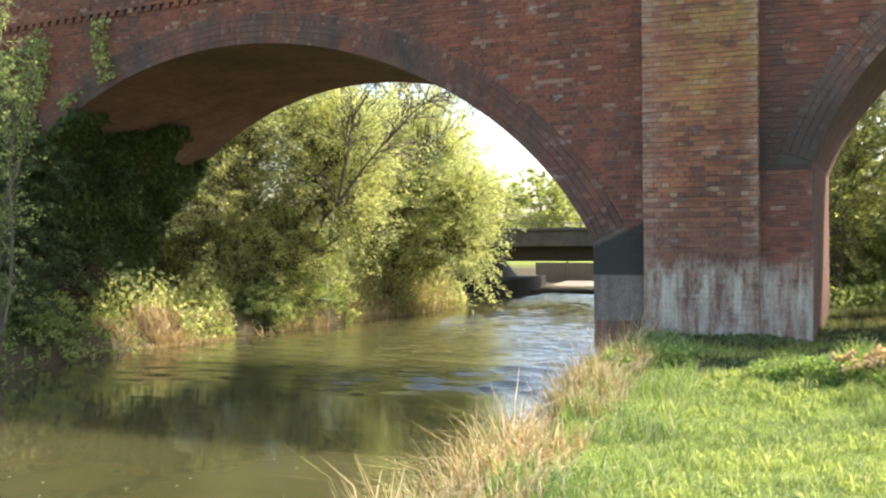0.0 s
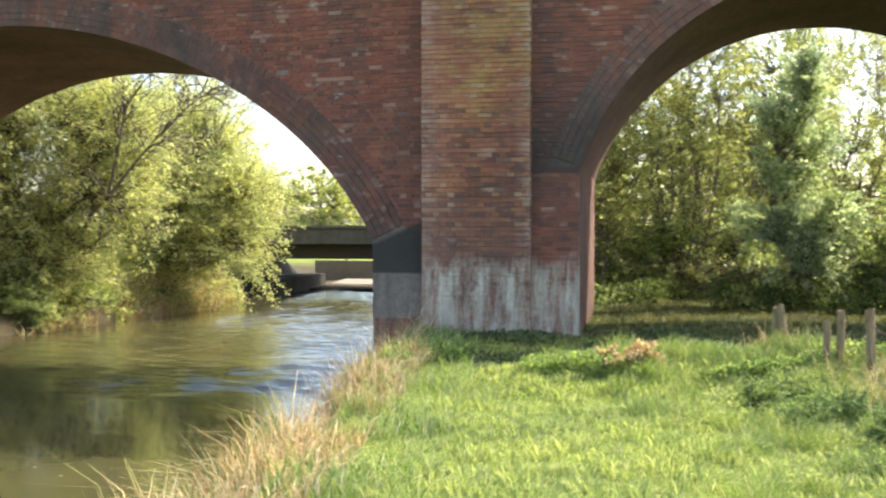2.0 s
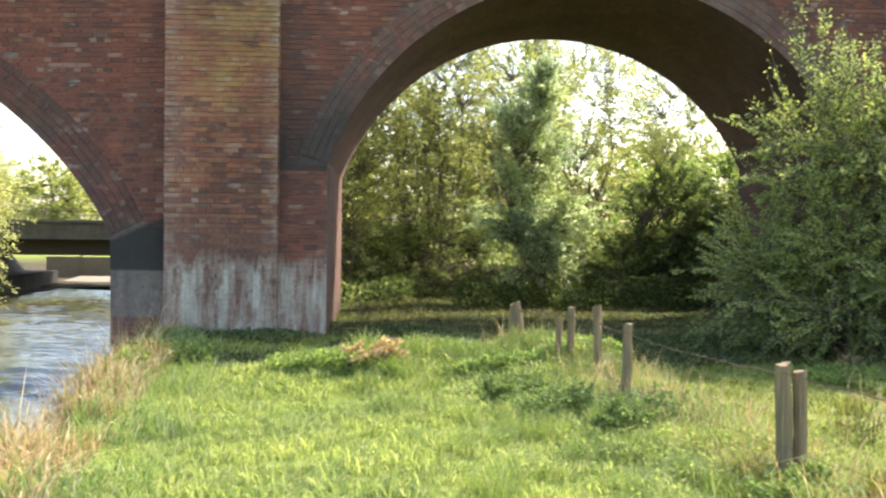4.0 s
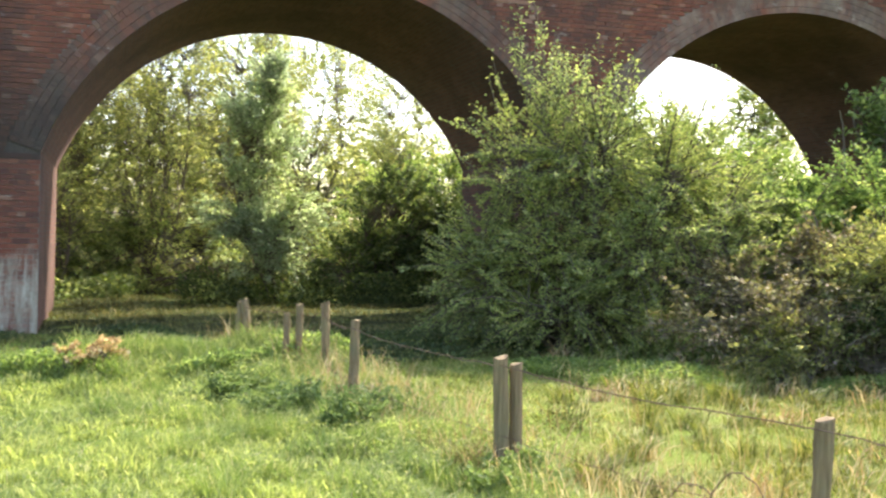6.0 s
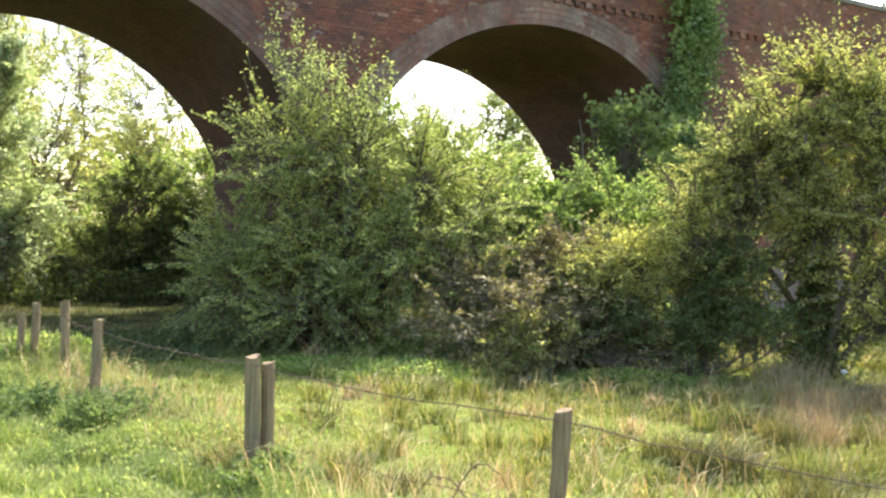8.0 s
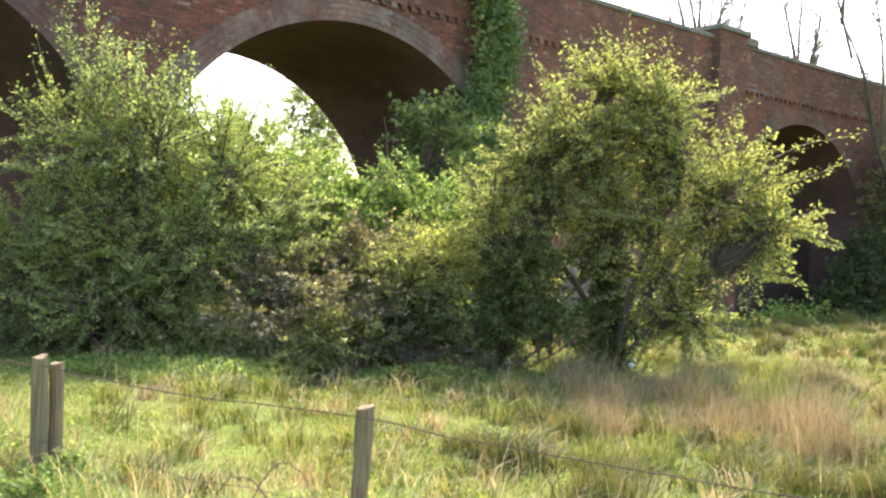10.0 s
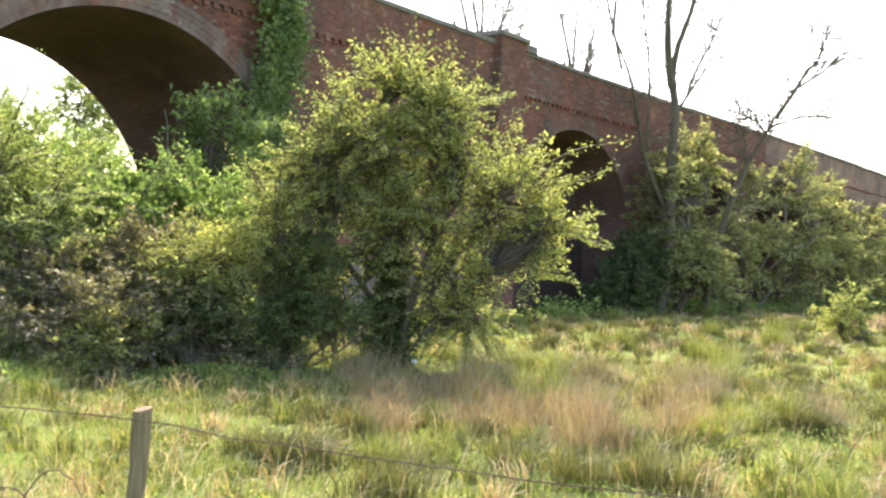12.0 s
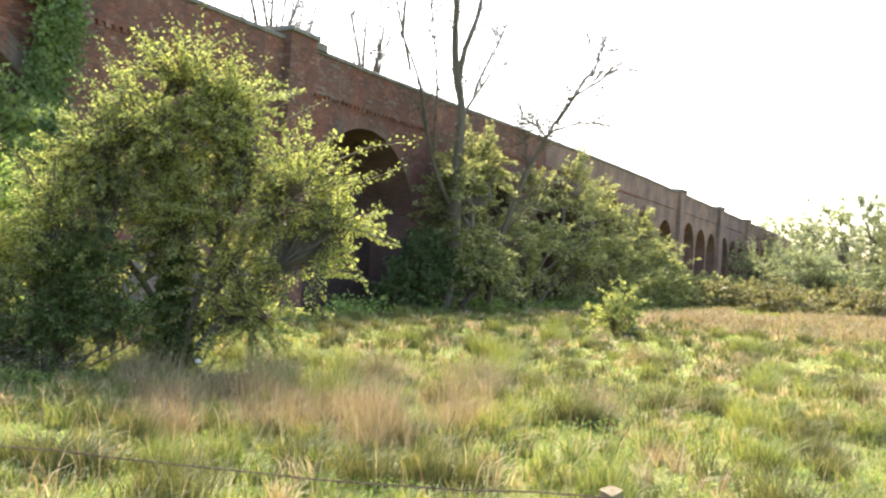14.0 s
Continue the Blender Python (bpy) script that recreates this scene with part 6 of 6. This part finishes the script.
    # brown sedge belt across the far meadow
    p = scatter(60000, 28, 70, -20, 9, lambda x, y: wedge(x, y, 74, 105) & (np.hypot(x, y) > 33) & (np.hypot(x, y) < 62))
    p = p[wobble(p[:, 0], p[:, 1], 5.0) > -0.1][:16000]
    v, f = blades(p, 0.5, 0.04, 0.6)
    stuff("sedge_belt", "belt of brown sedge across the far meadow", "grass", v, f, SEDGE)
    # dry reeds and green stalks on the bank edge
    p = scatter(120000, -7, 0.5, -3, 16, lambda x, y: (inside(x, y) < 0.1) & (inside(x, y) > -1.3))
    w = wobble(p[:, 0], p[:, 1], 0.8)
    p, w = p[w > -0.2], w[w > -0.2]
    near = ((p[:, 1] > 4.6) | (rng.uniform(0, 1, len(p)) < 0.05)) & ((p[:, 1] < 12.3) | (rng.uniform(0, 1, len(p)) < 0.35))
    p, w = p[near][:56000], w[near][:56000]
    w2 = wobble(p[:, 0], p[:, 1], 0.35)
    h = np.clip((0.30 + 0.30 * w - 0.80 * p[:, 2]) * (1 + 0.6 * w2) * rng.uniform(0.5, 1.25, len(p)), 0.14, 1.1)
    thin = rng.uniform(0, 1, len(p)) < np.clip(0.75 + w2, 0.25, 1)
    straight = rng.uniform(0, 1, len(p)) < 0.45
    v, f = blades(p[thin & straight], h[thin & straight] * 0.9, 0.011, 0.5)
    v2, f2 = blades(p[thin & ~straight], h[thin & ~straight] * 0.8, 0.014, 1.1)
    v, f = np.vstack([v, v2]), np.vstack([f, f2 + len(v)])
    stuff("dry_reeds", "straw-coloured dry reeds along the bank", "reeds", v, f, STRAW)
    g = (w2 > 0.12) & (rng.uniform(0, 1, len(p)) < 0.15)
    v, f = blades(p[g], h[g] * 0.95, 0.014, 0.7)
    stuff("green_reeds", "fresh green blades among the dry reeds", "reeds", v, f, ROUGH_GRASS)
    v, f = blades(p[p[:, 1] > 5.5][::420] + (0, 0, 0.02), 0.9, 0.010, 0.45)
    stuff("reed_stalks", "tall single dry reed stalks at the water", "reeds", v, f, STRAW)
    p = scatter(60000, -7, 0.5, -3, 16, lambda x, y: (inside(x, y) < -0.9) & (inside(x, y) > -1.9))
    w = wobble(p[:, 0], p[:, 1], 0.7)
    p = p[w > -0.1][:5000]
    v, f = blades(p, 0.22, 0.011, 0.8)
    stuff("bank_grass", "green grass among the dry reeds", "grass", v, f, GRASS)
    p = scatter(30000, -19.6, -15.4, 19.4, 25.0, lambda x, y: (((x + 17.4) / 1.6) ** 2 + ((y - 22.2) / 2.4) ** 2 < 1) & (inside(x, y) < 0.35))
    p[:, 2] = np.maximum(p[:, 2], LEVEL - 0.1)
    v, f = blades(p[:5200], 0.26, 0.026, 1.2)
    stuff("dry_reeds", "pale pinkish dry reeds on the cut bank", "reeds", v, f, STRAW)
    # reeds across the river, at the foot of the willows
    p = scatter(60000, -24, -11, 21, 37, lambda x, y: (inside(x, y) < 0.2) & (inside(x, y) > -1.0) & (x < -10))
    p = p[wobble(p[:, 0], p[:, 1], 2.0) > -0.1][:9000]
    v, f = blades(p, 0.6, 0.04, 0.7)
    stuff("dry_reeds", "pale dry reeds on the far bank", "reeds", v, f, STRAW)


def tussocks():
    """Rush and sedge tufts, each a thing of its own, and brown sedge in drifts."""
    def tuft(name, label, mat, h, count, r, wide):
        a, q = rng.uniform(0, 2 * math.pi, count), r * rng.uniform(0, 1, count) ** 0.5
        v, f = blades(np.stack([q * np.cos(a), q * np.sin(a), np.full(count, -0.03)], 1), h, wide, 0.6)
        return tagged(piece(name, mesh(name, v, f, mat)), label, "tussock", "tussocks in the meadow")
    kinds = [tuft("rush_tussock", "green rush tussock in the rough meadow", ROUGH_GRASS, 0.40, 360, 0.20, 0.0065), tuft("sedge_tussock", "reddish-brown sedge tussock in the rough meadow", SEDGE, 0.46, 260, 0.30, 0.0050),
             tuft("rush_tussock", "dark green rush tussock in the rough meadow", RUSH, 0.30, 420, 0.19, 0.008)]
    for k, ob in enumerate(kinds):
        ob.location = on_ground(9.9 + k * 1.3, 3.6 - k * 0.5)
    for x, y, s in ((5.35, 5.53, 1.0), (5.5, 5.08, 0.9), (7.0, 4.3, 1.1), (6.7, 3.6, 1.2), (7.2, 3.3, 1.0), (7.15, 2.85, 0.9), (2.35, 6.5, 0.8)):
        copy_thing(kinds[2], pose(*on_ground(x, y), 0, 0, rng.uniform(0, 360)) @ Matrix.Diagonal((s, s, s, 1)))
    for i in range(300):
        a, d = radians(rng.uniform(46, 94)), 6.5 + 30 * rng.uniform(0, 1) ** 0.8
        if i < 46:
            a, d = radians(rng.uniform(50, 69)), rng.uniform(9.0, 13.0)
        x, y = d * math.sin(a), d * math.cos(a)
        if 8 < x < 12.5 and y > 7.5:
            continue
        red = rng.uniform() < (0.55 if 8.5 < d < 13.5 and 50 < math.degrees(a) < 69 else 0.04)
        k = 1 if red else (0 if rng.uniform() < 0.45 else 2)
        s = rng.uniform(0.45, 1.25)
        copy_thing(kinds[k], pose(*on_ground(x, y), 0, 0, rng.uniform(0, 360)) @ Matrix.Diagonal((s, s, s * rng.uniform(0.7, 1.3), 1)))
    def drift(x, y):
        a, d = np.degrees(np.arctan2(x, y)), np.hypot(x, y)
        return (((a - 60.5) / 8.5) ** 2 + ((d - 10.9) / 2.3) ** 2 < 1) | (((a - 51.0) / 3.2) ** 2 + ((d - 12.0) / 1.2) ** 2 < 1)
    p = scatter(60000, 5, 14, 1.5, 9.0, drift)
    w = wobble(p[:, 0], p[:, 1], 0.55)
    w = w + 0.5 * wobble(p[:, 0] + 5, p[:, 1], 0.2)
    p, w = p[w > 0.30][:4200], w[w > 0.30][:4200]
    v, f = blades(p, 0.26 + 0.42 * np.clip(w, 0, 0.8), 0.0055, 0.6)
    stuff("brown_sedge", "drift of dry reddish-brown sedge in the meadow", "grass", v, f, SEDGE)


grasses()
tussocks()
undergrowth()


def weeds():
    plant("dry_weed_clump", "low clump of pale dry dock leaves in the grass", "weeds", on_ground(-0.25, 10.7), [(-0.42, 10.75, 0.30, 0.22, 0.2, 0.09), (0.0, 10.8, 0.33, 0.2, 0.2, 0.09)], STRAW, BARK_PALE, 4, 0.008, 46, 22, 0.13, 0.045, gap=0.4, slim=0.8)


weeds()


def nettle_clumps():
    for x, y, r, h in ((2.5, 6.0, 0.24, 0.26), (2.15, 8.0, 0.34, 0.30), (1.6, 8.7, 0.30, 0.28), (1.3, 9.7, 0.30, 0.30)):
        b = on_ground(x, y)
        plant("nettle_clump", "dark green clump of young nettles beside the fence", "nettles", b,
              [(x, y, b[2] + h * 0.35, r * 1.3, r * 1.3, h * 0.45), (x + r * 0.9, y + 0.1, b[2] + h * 0.3, r, r, h * 0.4), (x - r, y - 0.15, b[2] + h * 0.22, r * 0.8, r * 0.8, h * 0.3)], NETTLE, NETTLE, 6, 0.005, 120, 26, 0.16, 0.036, group="nettle clumps by the fence", gap=0.42, gap_size=0.25, rise=0.9)


nettle_clumps()


def floating_petals():
    n = 60
    x, y = rng.uniform(-13, -4, n), rng.uniform(7.5, 15, n)
    ok = inside(x, y) > 0.8
    p = np.stack([x, y, np.full(n, LEVEL + 0.012)], 1)[ok]
    a = rng.uniform(0, 6.28, len(p))
    v, f = leaf_quads(p, np.stack([np.cos(a), np.sin(a), np.zeros(len(p))], 1), 0.055, 0.035, 1.0)
    stuff("floating_petals", "pale petals and bits of foam drifting on the water", "petals", v, f, PALE_WALL)


floating_petals()
